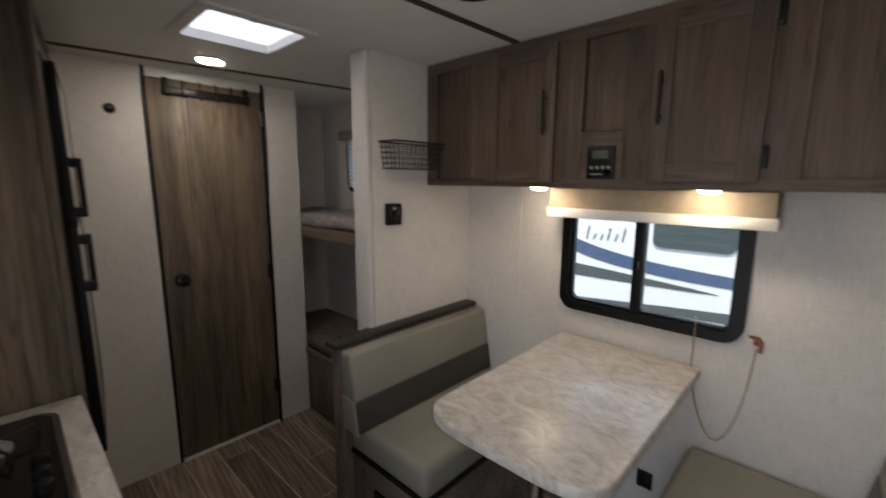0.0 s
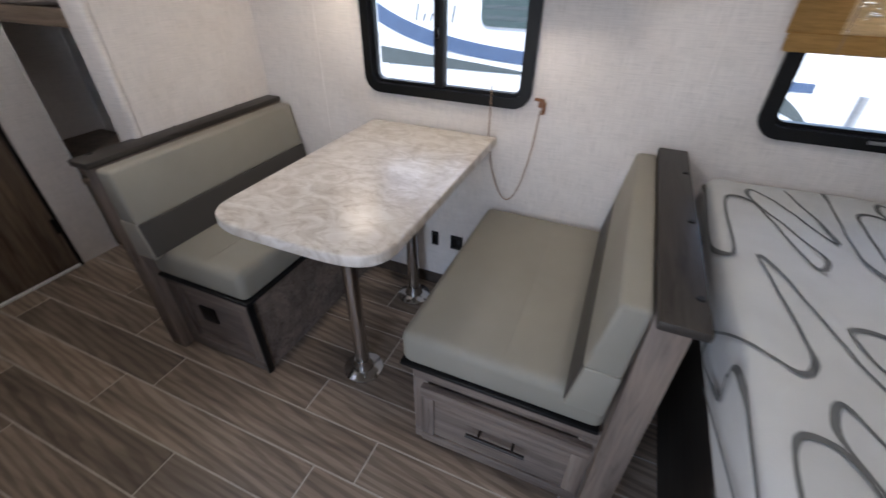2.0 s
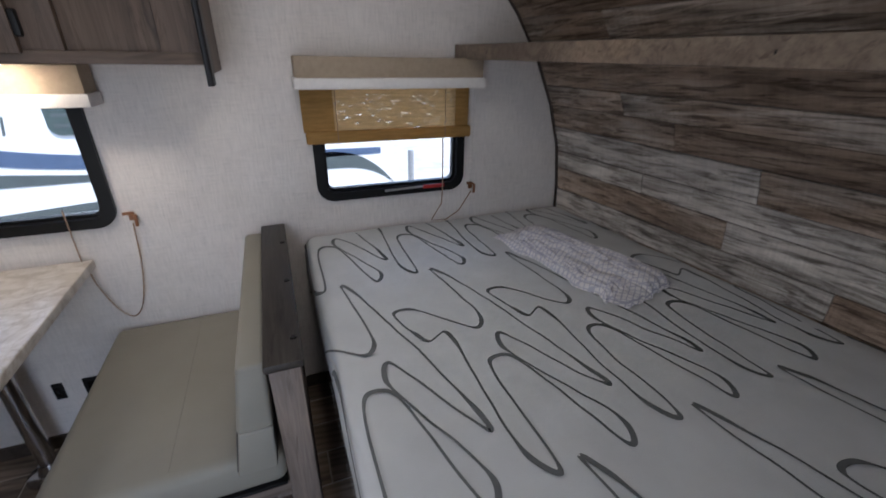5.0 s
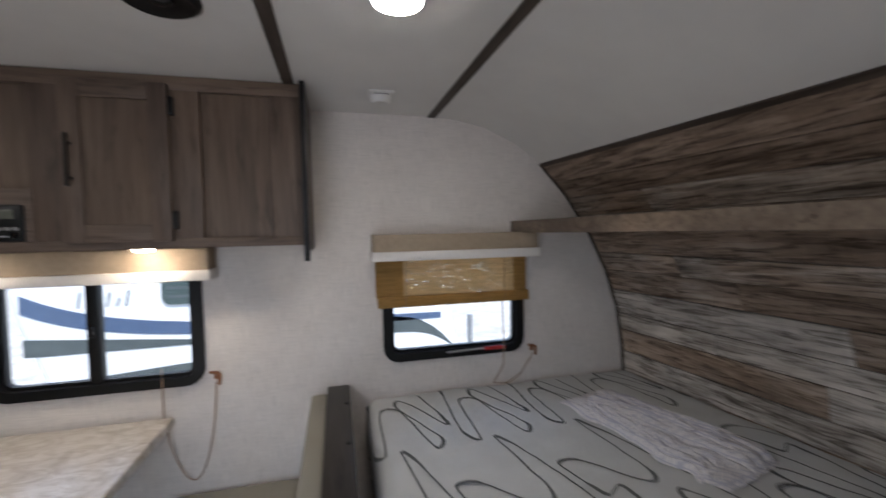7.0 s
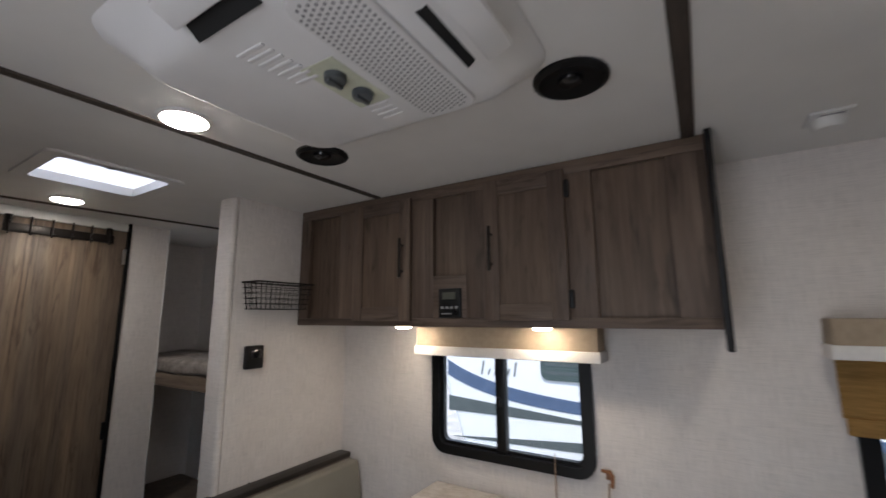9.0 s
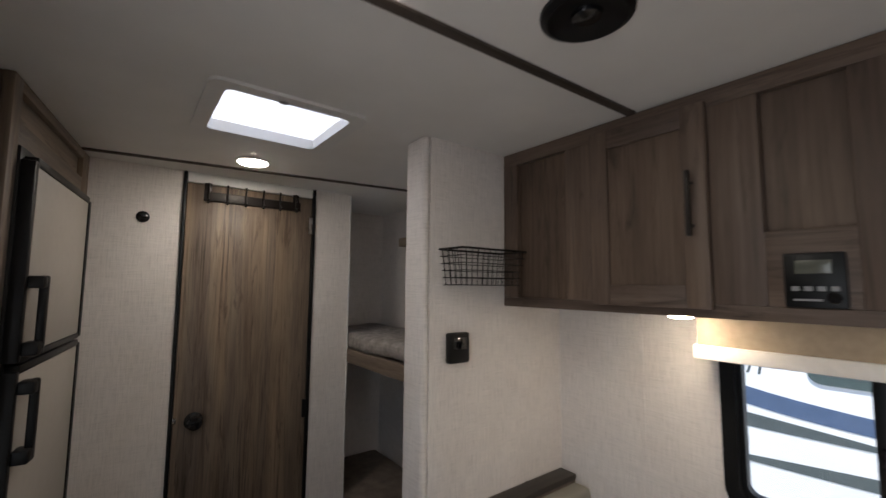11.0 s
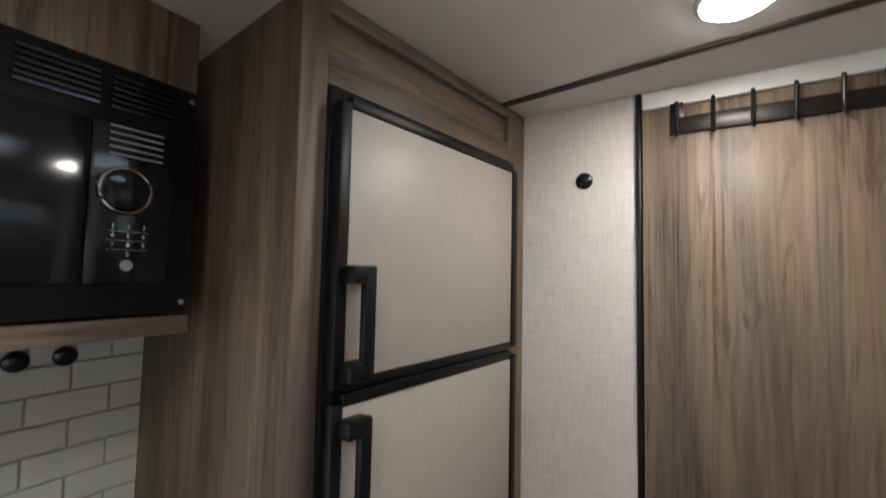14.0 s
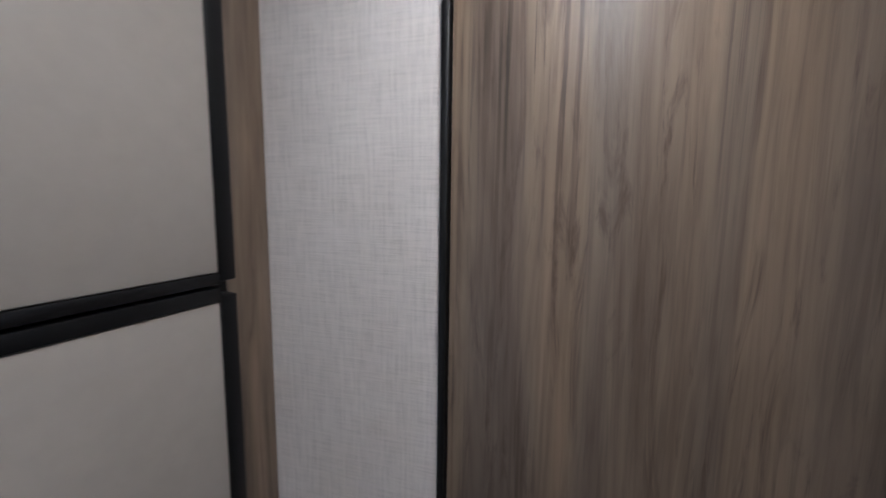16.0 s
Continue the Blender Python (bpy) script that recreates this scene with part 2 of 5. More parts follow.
def barn_wood():
    m, nt, b = material("weathered_barn_board", 0.7, 0, 0.25)
    v = coords(nt, (12, 1.1, 12), per_object=True)
    broad = noise_of(nt, v, 1.0, 6, 0.65, 1.0)
    fine = noise_of(nt, coords(nt, (60, 2.6, 60), per_object=True), 1.0, 4, 0.7, 0.7)
    saw = noise_of(nt, coords(nt, (5, 130, 5), per_object=True), 1.0, 2, 0.5)
    patch = noise_of(nt, coords(nt, (4, 1.6, 4), per_object=True), 1.0, 3, 0.6)
    warm = ramp(nt, broad, [(0.26, (0.078, 0.056, 0.042)), (0.46, (0.232, 0.174, 0.132)), (0.62, (0.364, 0.29, 0.232)), (0.8, (0.48, 0.419, 0.357))])
    grey = ramp(nt, broad, [(0.26, (0.085, 0.078, 0.071)), (0.46, (0.248, 0.228, 0.209)), (0.62, (0.411, 0.388, 0.364)), (0.8, (0.558, 0.535, 0.512))])
    info = nt.nodes.new("ShaderNodeObjectInfo")
    pick = mixed(nt, info.outputs["Random"], patch, 0.5)
    col = mixed(nt, warm, grey, ramp(nt, pick, [(0.42, (0, 0, 0)), (0.6, (1, 1, 1))]))
    col = mixed(nt, col, ramp(nt, fine, [(0.36, (0.34, 0.31, 0.29)), (0.54, (1.4, 1.4, 1.4))]), 0.9, "MULTIPLY")
    tone = ramp(nt, info.outputs["Random"], [(0.0, (0.7, 0.68, 0.66)), (0.5, (1.05, 1.03, 1.0)), (1.0, (1.3, 1.29, 1.27))])
    col = mixed(nt, col, tone, 1.0, "MULTIPLY")
    col = mixed(nt, col, ramp(nt, saw, [(0.4, (0.82, 0.82, 0.82)), (0.6, (1.05, 1.05, 1.05))]), 0.5, "MULTIPLY")
    nt.links.new(col, b.inputs["Base Color"])
    bumped(nt, b, fine, 0.3, 0.002)
    return m


M_BARN = barn_wood()


def swirl_fabric():
    m, nt, b = material("swirl_print_mattress_cover", 0.85, 0, 0.15)
    line = ramp(nt, noise_of(nt, coords(nt), 8, 3), [(0.3, (0.53, 0.54, 0.54)), (0.7, (0.58, 0.59, 0.59))])
    nt.links.new(line, b.inputs["Base Color"])
    knit = noise_of(nt, coords(nt), 420, 2)
    wr = noise_of(nt, coords(nt), 3.5, 3, 0.5, 0.6)
    bumped(nt, b, mixed(nt, knit, wr, 0.85), 0.35, 0.012)
    return m


M_SWIRL = swirl_fabric()
M_INK = plain("grey_printed_line", (0.13, 0.135, 0.135), 0.85, 0, 0.1, 40, 0.2)


def diamond_sheet(name, pale, dark, scale):
    m, nt, b = material(name, 0.9, 0, 0.1)
    ch = nt.nodes.new("ShaderNodeTexVoronoi")
    ch.feature = "DISTANCE_TO_EDGE"
    ch.inputs["Scale"].default_value, ch.inputs["Randomness"].default_value = scale, 0.15
    nt.links.new(coords(nt, (1, 1.2, 1), (0, 0, radians(45))), ch.inputs["Vector"])
    col = ramp(nt, ch.outputs["Distance"], [(0.06, dark), (0.13, pale)])
    nt.links.new(col, b.inputs["Base Color"])
    bumped(nt, b, noise_of(nt, coords(nt), 30, 3), 0.3, 0.004)
    return m


M_SHEET = diamond_sheet("diamond_print_sheet", (0.68, 0.655, 0.65), (0.46, 0.46, 0.53), 55)
M_BUNKFAB = plain("grey_quilted_fabric", (0.27, 0.245, 0.23), 0.9, 0, 0.35, 26, 0.5)
M_BUNKDARK = plain("brown_mattress_fabric", (0.14, 0.11, 0.088), 0.8, 0, 0.3, 16, 0.4)


def glass():
    m = bpy.data.materials.new("window_glass")
    m.use_nodes = True
    nt = m.node_tree
    nt.nodes.remove(nt.nodes["Principled BSDF"])
    tr, gl, mx, fr = (nt.nodes.new("ShaderNode" + k) for k in ("BsdfTransparent", "BsdfGlossy", "MixShader", "Fresnel"))
    gl.inputs["Roughness"].default_value = 0.02
    fr.inputs[0].default_value = 1.35
    tr.inputs[0].default_value = (0.93, 0.95, 0.95, 1)
    nt.links.new(fr.outputs[0], mx.inputs[0])
    nt.links.new(tr.outputs[0], mx.inputs[1])
    nt.links.new(gl.outputs[0], mx.inputs[2])
    nt.links.new(mx.outputs[0], nt.nodes["Material Output"].inputs[0])
    return m


M_GLASS = glass()


def translucent(name, color, through_part, weave=0.0):
    m = bpy.data.materials.new(name)
    m.use_nodes = True
    nt = m.node_tree
    nt.nodes.remove(nt.nodes["Principled BSDF"])
    d, t, mx = (nt.nodes.new("ShaderNode" + k) for k in ("BsdfDiffuse", "BsdfTranslucent", "MixShader"))
    n = noise_of(nt, coords(nt, (14, 14, 130)), 1.0, 4, 0.7)
    col = ramp(nt, n, [(0.35, tuple(c * 0.72 for c in color)), (0.65, color)])
    nt.links.new(col, d.inputs[0])
    nt.links.new(col, t.inputs[0])
    mx.inputs[0].default_value = through_part
    nt.links.new(d.outputs[0], mx.inputs[1])
    nt.links.new(t.outputs[0], mx.inputs[2])
    out = mx.outputs[0]
    if weave:
        p, mx2 = nt.nodes.new("ShaderNodeBsdfTransparent"), nt.nodes.new("ShaderNodeMixShader")
        w = noise_of(nt, coords(nt, (26, 26, 420)), 1.0, 2, 0.5, 1.2)
        gap = ramp(nt, w, [(0.60 - weave, (0, 0, 0)), (0.66 - weave, (1, 1, 1))])
        nt.links.new(gap, mx2.inputs[0])
        nt.links.new(out, mx2.inputs[1])
        nt.links.new(p.outputs[0], mx2.inputs[2])
        out = mx2.outputs[0]
    nt.links.new(out, nt.nodes["Material Output"].inputs[0])
    return m


M_AMBERFAB = translucent("amber_shade_border", (0.52, 0.32, 0.12), 0.45)
M_WOVEN = translucent("woven_paper_shade", (0.74, 0.56, 0.33), 0.6, -0.035)
M_DOME = translucent("white_vent_lid", (0.9, 0.9, 0.9), 0.8)
M_BLIND = translucent("white_blind_slat", (0.95, 0.95, 0.94), 0.75)


# ---- mesh tools ----
def box(bm, x0, x1, y0, y1, z0, z1, bev=0.0, seg=2, m=None):
    g = bmesh.ops.create_cube(bm, size=1.0)["verts"]
    for v in g:
        v.co = Vector(((x0 + x1) / 2 + v.co.x * (x1 - x0), (y0 + y1) / 2 + v.co.y * (y1 - y0), (z0 + z1) / 2 + v.co.z * (z1 - z0)))
    if bev:
        edges = list({e for v in g for e in v.link_edges})
        r = bmesh.ops.bevel(bm, geom=edges, offset=bev, segments=seg, profile=0.5, affect="EDGES")
        g = list({v for f in r["faces"] for v in f.verts} | {v for v in g if v.is_valid})
    if m is not None:
        bmesh.ops.transform(bm, matrix=m, verts=[v for v in g if v.is_valid])
    return bm


def B(*a, **k):
    return box(bmesh.new(), *a, **k)


def cyl(bm, p0, p1, r0, r1=None, seg=20):
    p0, p1 = Vector(p0), Vector(p1)
    r1 = r0 if r1 is None else r1
    q = (p1 - p0).to_track_quat("Z", "Y")
    bmesh.ops.create_cone(bm, cap_ends=True, segments=seg, radius1=r0, radius2=r1, depth=(p1 - p0).length,
                          matrix=Matrix.Translation((p0 + p1) / 2) @ q.to_matrix().to_4x4())
    return bm


def C(*a, **k):
    return cyl(bmesh.new(), *a, **k)


def lathe(profile, centre, axis="Z", seg=28):
    """profile: (radius, height) pairs, turned about an axis."""
    bm = bmesh.new()
    rings = []
    q = {"Z": Matrix.Identity(3), "-Z": Matrix.Rotation(math.pi, 3, "X"), "X": Matrix.Rotation(math.pi / 2, 3, "Y"), "-Y": Matrix.Rotation(math.pi / 2, 3, "X"),
         "Y": Matrix.Rotation(-math.pi / 2, 3, "X")}[axis]
    for r, h in profile:
        rings.append([bm.verts.new(Vector(centre) + q @ Vector((r * math.cos(a), r * math.sin(a), h))) for a in [2 * math.pi * i / seg for i in range(seg)]])
    for a, b in zip(rings, rings[1:]):
        for i in range(seg):
            bm.faces.new((a[i], a[(i + 1) % seg], b[(i + 1) % seg], b[i]))
    bm.faces.new(list(reversed(rings[0])))
    bm.faces.new(rings[-1])
    return bm


def tube(bm, pts, r, seg=8):
    pts = [Vector(p) for p in pts]
    rings = []
    for i, p in enumerate(pts):
        d = (pts[min(i + 1, len(pts) - 1)] - pts[max(i - 1, 0)]).normalized()
        u = d.cross(Vector((0, 0, 1)) if abs(d.z) < 0.9 else Vector((1, 0, 0))).normalized()
        w = d.cross(u)
        rings.append([bm.verts.new(p + r * (math.cos(a) * u + math.sin(a) * w)) for a in [2 * math.pi * k / seg for k in range(seg)]])
    for a, b in zip(rings, rings[1:]):
        for k in range(seg):
            bm.faces.new((a[k], a[(k + 1) % seg], b[(k + 1) % seg], b[k]))
    bm.faces.new(rings[0])
    bm.faces.new(list(reversed(rings[-1])))
    return bm


def rounded(x0, x1, z0, z1, r, n=7):
    pts = []
    for cx, cz, a0 in ((x1 - r, z1 - r, 0), (x0 + r, z1 - r, 90), (x0 + r, z0 + r, 180), (x1 - r, z0 + r, 270)):
        for i in range(n + 1):
            a = radians(a0 + 90 * i / n)
            pts.append((cx + r * math.cos(a), cz + r * math.sin(a)))
    return pts


def ring(outer, inner, y0, y1):
    """A frame in the x-z plane between two loops of equal count, from y0 to y1."""
    bm = bmesh.new()
    loops = [[bm.verts.new((x, y, z)) for x, z in pts] for pts, y in ((outer, y0), (inner, y0), (inner, y1), (outer, y1))]
    n = len(outer)
    for a, b in ((0, 1), (1, 2), (2, 3), (3, 0)):
        for i in range(n):
            bm.faces.new((loops[a][i], loops[a][(i + 1) % n], loops[b][(i + 1) % n], loops[b][i]))
    bmesh.ops.recalc_face_normals(bm, faces=bm.faces)
    return bm


def slab(pts, axis, a, b, bev=0.0):
    """A flat shape of 2D points pushed from a to b along an axis."""
    bm = bmesh.new()
    put = {"x": lambda u, v, w: (w, u, v), "y": lambda u, v, w: (u, w, v), "z": lambda u, v, w: (u, v, w)}[axis]
    lo = [bm.verts.new(put(u, v, a)) for u, v in pts]
    hi = [bm.verts.new(put(u, v, b)) for u, v in pts]
    n = len(pts)
    bm.faces.new(lo), bm.faces.new(list(reversed(hi)))
    for i in range(n):
        bm.faces.new((lo[i], hi[i], hi[(i + 1) % n], lo[(i + 1) % n]))
    bmesh.ops.recalc_face_normals(bm, faces=bm.faces)
    if bev:
        rim = [e for e in bm.edges if len(e.link_faces) == 2 and any(len(f.verts) == n for f in e.link_faces)]
        bmesh.ops.bevel(bm, geom=rim, offset=bev, segments=3, profile=0.5, affect="EDGES")
    return bm


def as_mesh(name, bm, mat, smooth=True):
    me = bpy.data.meshes.new(name)
    bm.to_mesh(me)
    bm.free()
    me.materials.append(mat)
    if smooth:
        me.polygons.foreach_set("use_smooth", [True] * len(me.polygons))
        me.set_sharp_from_angle(angle=radians(38))
    return me


def thing(name, at, label, category, group=""):
    ob = new(name)
    ob.location, ob.empty_display_size = at, 0.05
    return tagged(ob, label, category, group)


def part(name, bm, mat, parent, label=""):
    ob = new(name, as_mesh(name, bm, mat))
    ob.parent = parent
    top, off = parent, Vector((0, 0, 0))
    while top:
        off += Vector(top.location)
        top = top.parent
    ob.location = -off
    return tagged(ob, label)


def single(name, bm, mat, label, category, group=""):
    return tagged(new(name, as_mesh(name, bm, mat)), label, category, group)


def structure(name, bm, mat, label="", category=""):
    return tagged(new(name, as_mesh(name, bm, mat)), label, category or "wall", kind="structure")


# ---- shell of the trailer ----
X0, X1, Y0, Y1, H = -2.66, 1.86, -0.45, 1.80, 1.98
PROFILE = [(0.88, 1.98), (1.00, 1.968), (1.13, 1.94), (1.27, 1.876), (1.405, 1.786), (1.53, 1.65), (1.65, 1.477), (1.745, 1.29), (1.809, 1.10), (1.838, 0.90),
           (1.85, 0.70), (1.855, 0.4), (1.855, 0.0)]


def wall_with_openings(x0, x1, z0, z1, y0, y1, holes):
    bm = bmesh.new()
    xs = x0
    for hx0, hx1, hz0, hz1 in sorted(holes):
        box(bm, xs, hx0, y0, y1, z0, z1)
        box(bm, hx0, hx1, y0, y1, z0, hz0)
        box(bm, hx0, hx1, y0, y1, hz1, z1)
        xs = hx1
    box(bm, xs, x1, y0, y1, z0, z1)
    return bm


WIN_A = (-0.703, -0.026, 0.922, 1.43)
WIN_B = (0.655, 1.297, 0.933, 1.43)
WIN_C = (-2.33, -1.72, 1.395, 1.77)
holes = [(a + 0.03, b - 0.03, c + 0.03, d - 0.03) for a, b, c, d in (WIN_A, WIN_B, WIN_C)]
structure("wall_north", wall_with_openings(X0, X1 + 0.1, -0.02, H + 0.06, Y1, Y1 + 0.045, holes), M_WALL, "off-white linen-textured wall panel with windows")
# the south opening is an unseen, assumed entrance added to let outdoor light in
structure("wall_south", wall_with_openings(X0, X1 + 0.1, -0.02, H + 0.06, Y0 - 0.05, Y0, [(-0.38, 0.28, 0.0, 1.83)]), M_WALL, "off-white linen-textured kitchen side wall")
structure("wall_rear", B(X0 - 0.05, X0, Y0, Y1, -0.02, H + 0.06), M_WALL, "off-white linen-textured rear wall")
for sx in (0.505, 1.348, -0.93):
    structure("trim_seam", B(sx - 0.006, sx + 0.006, Y1 - 0.003, Y1 - 0.0005, 0.05, H - 0.02 if sx < 1 else 1.84), M_WALL, "narrow wall panel seam strip", "trim")

bm = bmesh.new()
SK = (-1.59, -1.274, 0.605, 0.928)
box(bm, X0, SK[0], Y0, Y1, H, H + 0.05)
box(bm, SK[1], 0.88, Y0, Y1, H, H + 0.05)
box(bm, SK[0], SK[1], Y0, SK[2], H, H + 0.05)
box(bm, SK[0], SK[1], SK[3], Y1, H, H + 0.05)
structure("ceiling", bm, M_CEIL, "smooth white ceiling panels", "ceiling")


FLARE = 0.10


def along(profile, y0, y1, thick):
    bm = bmesh.new()
    rows = []
    for i, (x, z) in enumerate(profile):
        a, b = profile[max(i - 1, 0)], profile[min(i + 1, len(profile) - 1)]
        d = Vector((b[0] - a[0], b[1] - a[1])).normalized()
        n = Vector((-d.y, d.x))
        o = Vector((x, z)) + n * thick
        k = min(1.0, max(0.0, (x - 0.9) / 0.5)) * FLARE
        rows.append([bm.verts.new(p) for p in ((x + k * (Y1 - y0), y0, z), (x + k * (Y1 - y1), y1, z), (o.x + k * (Y1 - y1), y1, o.y), (o.x + k * (Y1 - y0), y0, o.y))])
    for a, b in zip(rows, rows[1:]):
        for k in range(4):
            bm.faces.new((a[k], a[(k + 1) % 4], b[(k + 1) % 4], b[k]))
    bm.faces.new(rows[0]), bm.faces.new(list(reversed(rows[-1])))
    bmesh.ops.recalc_face_normals(bm, faces=bm.faces)
    return bm


structure("ceiling_curve", along(PROFILE[:5], Y0, Y1, 0.04), M_CEIL, "white ceiling panel curving down to the front wall", "ceiling")
wall_front = structure("wall_front", along(PROFILE[4:], Y0, Y1, 0.05), M_DARK, "curved front wall clad in weathered barn boards")
structure("trim_front", along([(1.398, 1.792), (1.405, 1.786), (1.412, 1.779)], Y0, Y1, -0.010), M_STRIP, "brown trim strip at the board wall's top", "trim")


def edge_trim():
    bm = bmesh.new()
    pts = [(x - 0.012, Y1 - 0.006, z) for x, z in PROFILE[4:-2]]
    return tube(bm, pts, 0.007, 6)


structure("trim_corner", edge_trim(), M_STRIP, "brown corner moulding along the board wall", "trim")

# partition with rounded free edge
bm = B(-1.345, -1.25, 1.178, Y1, 0.0, H)
structure("wall_partition", bm, M_WALL, "off-white linen-textured partition beside the bunks")
structure("trim_partition", B(-1.351, -1.247, 1.15, 1.178, 0.0, H, bev=0.013, seg=3), M_WALL, "rounded white edge of the bunk partition", "trim")

# bathroom wall
bm = bmesh.new()
box(bm, -2.24, -2.20, Y0, 0.616, 0, H)
box(bm, -2.24, -2.20, 1.168, 1.348, 0, H)
box(bm, -2.24, -2.20, 0.616, 1.168, 1.979, H)
structure("wall_bath", bm, M_WALL, "off-white linen-textured bathroom wall")
structure("wall_bath_side", B(X0, -2.24, 1.31, 1.348, 0, H), M_WALL, "wall between bathroom and bunks")
structure("trim_bath_edge", B(-2.243, -2.197, 1.348, 1.356, 0, H, bev=0.002), M_TRIMWHITE, "white edge strip", "trim")


def batten(name, x0, y0, x1, y1, w):
    d = Vector((x1 - x0, y1 - y0)).normalized()
    n = Vector((-d.y, d.x)) * w / 2
    pts = [(x0 + n.x, y0 + n.y), (x1 + n.x, y1 + n.y), (x1 - n.x, y1 - n.y), (x0 - n.x, y0 - n.y)]
    structure(name, slab(pts, "z", H - 0.006, H + 0.001), M_STRIP, "brown ceiling batten over a panel joint", "trim")


batten("trim_batten_1", -0.84, Y0, -0.775, 1.488, 0.024)
batten("trim_batten_2", 0.345, Y0, 0.34, 1.49, 0.034)
batten("trim_batten_3", 0.92, Y0, 0.885, 1.80, 0.034)
batten("trim_batten_4", -2.10, 0.22, -1.885, 1.70, 0.02)

# ---- bathroom door ----
door = tagged(new("door_1", as_mesh("door_1", B(-2.225, -2.196, 0.630, 1.150, 0.015, 1.934, bev=0.003), M_DOOR)),
              "closed wood-grain bathroom door with hook rack", "door", kind="structure")
part("jamb", B(-2.235, -2.188, 0.616, 0.628, 0.0, 1.979, bev=0.003), M_BLACK, door, "black door edge strip")
part("jamb", B(-2.235, -2.188, 1.152, 1.166, 0.0, 1.979, bev=0.003), M_BLACK, door, "black door edge strip")
part("threshold", B(-2.235, -2.185, 0.629, 1.151, 0.0, 0.012, bev=0.002), M_TRIMWHITE, door, "white threshold strip")
part("header", B(-2.215, -2.192, 0.630, 1.151, 1.936, 1.979, bev=0.003), M_TRIMWHITE, door, "white header above the door")
knob = part("knob", lathe([(0.032, 0), (0.033, 0.006), (0.026, 0.012), (0.012, 0.016), (0.012, 0.03), (0.024, 0.036), (0.028, 0.046), (0.024, 0.056), (0.008, 0.060)], (-2.196, 0.70, 0.974), "X"), M_GLOSSBLACK, door, "dark bronze round door knob")
part("latch", B(-2.2, -2.183, 0.628, 0.64, 0.975, 0.995, bev=0.002), M_CHROME, door, "steel latch plate")
for hz in (1.80, 0.95, 0.25):
    part("hinge", B(-2.197, -2.186, 1.134, 1.152, hz - 0.04, hz + 0.04, bev=0.002), M_CHROME if hz > 1.5 else M_BLACK, door)

rack = thing("hook_rack", (-2.19, 0.885, 1.86), "black over-door hook rack with six hooks", "hook rack")
part("bar", B(-2.195, -2.188, 0.69, 1.092, 1.864, 1.904, bev=0.002), M_BLACKMETAL, rack)
for yy in (0.705, 1.07):
    part("bracket", B(-2.1955, -2.189, yy - 0.014, yy + 0.014, 1.89, 1.94, bev=0.002), M_BLACKMETAL, rack)
for i in range(6):
    yy = 0.705 + i * 0.0725
    part("hook", tube(bmesh.new(), [(-2.18, yy, 1.937), (-2.176, yy, 1.93), (-2.18, yy, 1.912), (-2.184, yy, 1.887), (-2.182, yy, 1.868), (-2.172, yy, 1.856), (-2.162, yy, 1.858), (-2.158, yy, 1.868)], 0.0042), M_BLACKMETAL, rack)

single("wall_plug", lathe([(0.022, 0), (0.022, 0.004), (0.017, 0.008), (0.006, 0.011)], (-2.2, 0.49, 1.775), "X"), M_GLOSSBLACK, "round black wall cap on the linen wall", "wall cap")

# ---- windows ----
def window(name, rect, y, label, mullion=True, depth=0.03):
    x0, x1, z0, z1 = rect
    w = tagged(new(name, as_mesh(name, ring(rounded(x0, x1, z0, z1, 0.065), rounded(x0 + 0.036, x1 - 0.036, z0 + 0.036, z1 - 0.036, 0.035), y - 0.016, y + 0.05), M_BLACK)), label, "window", kind="structure")
    i = 0.036
    part("sash_frame", ring(rounded(x0 + i, x1 - i, z0 + i, z1 - i, 0.035), rounded(x0 + i + 0.012, x1 - i - 0.012, z0 + i + 0.012, z1 - i - 0.012, 0.026), y + 0.004, y + 0.03), M_BLACK, w)
    mid = (x0 + x1) / 2 - 0.02
    if mullion:
        part("mullion", B(mid - 0.02, mid + 0.02, y - 0.008, y + 0.034, z0 + i, z1 - i, bev=0.004), M_BLACK, w)
        part("latch", B(mid - 0.012, mid + 0.008, y - 0.018, y - 0.008, z0 + 0.21, z0 + 0.25, bev=0.003), M_GLOSSBLACK, w)
        spans = [(x0 + i, mid - 0.02), (mid + 0.02, x1 - i)]
    else:
        spans = [(x0 + i, x1 - i)]
    for a, b in spans:
        p = part("pane", B(a, b, y + 0.016, y + 0.019, z0 + i, z1 - i), M_GLASS, w, "clear window glass")
        p.visible_shadow = False
    return w


window("window_1", WIN_A, Y1, "black-framed sliding window beside the dinette")
wb = window("window_2", WIN_B, Y1, "black-framed window beside the bed", mullion=False)
part("push_rod", tube(bmesh.new(), [(0.93, Y1 - 0.02, 0.958), (1.19, Y1 - 0.02, 0.964)], 0.005), M_GREY, wb)
part("rod_clip", B(1.10, 1.20, Y1 - 0.028, Y1 - 0.016, 0.953, 0.969, bev=0.003), M_RED, wb, "red plastic latch clip")
window("window_3", WIN_C, Y1, "black-framed window over the top bunk")


def valance(name, x0, x1, zb, zt, label):
    v = thing(name, ((x0 + x1) / 2, 1.74, zb), label, "window valance")
    part("board", B(x0 + 0.004, x1 - 0.004, 1.69, Y1 - 0.002, zb + 0.036, zt, bev=0.004), M_SHADEFAB, v)
    part("band", B(x0 - 0.003, x1 + 0.003, 1.682, Y1 - 0.004, zb, zb + 0.037, bev=0.003), M_WHITEFAB, v, "white lower band")
    return v


valance("window_valance", -0.724, 0.03, 1.33, 1.446, "tan fabric valance with white band over window")
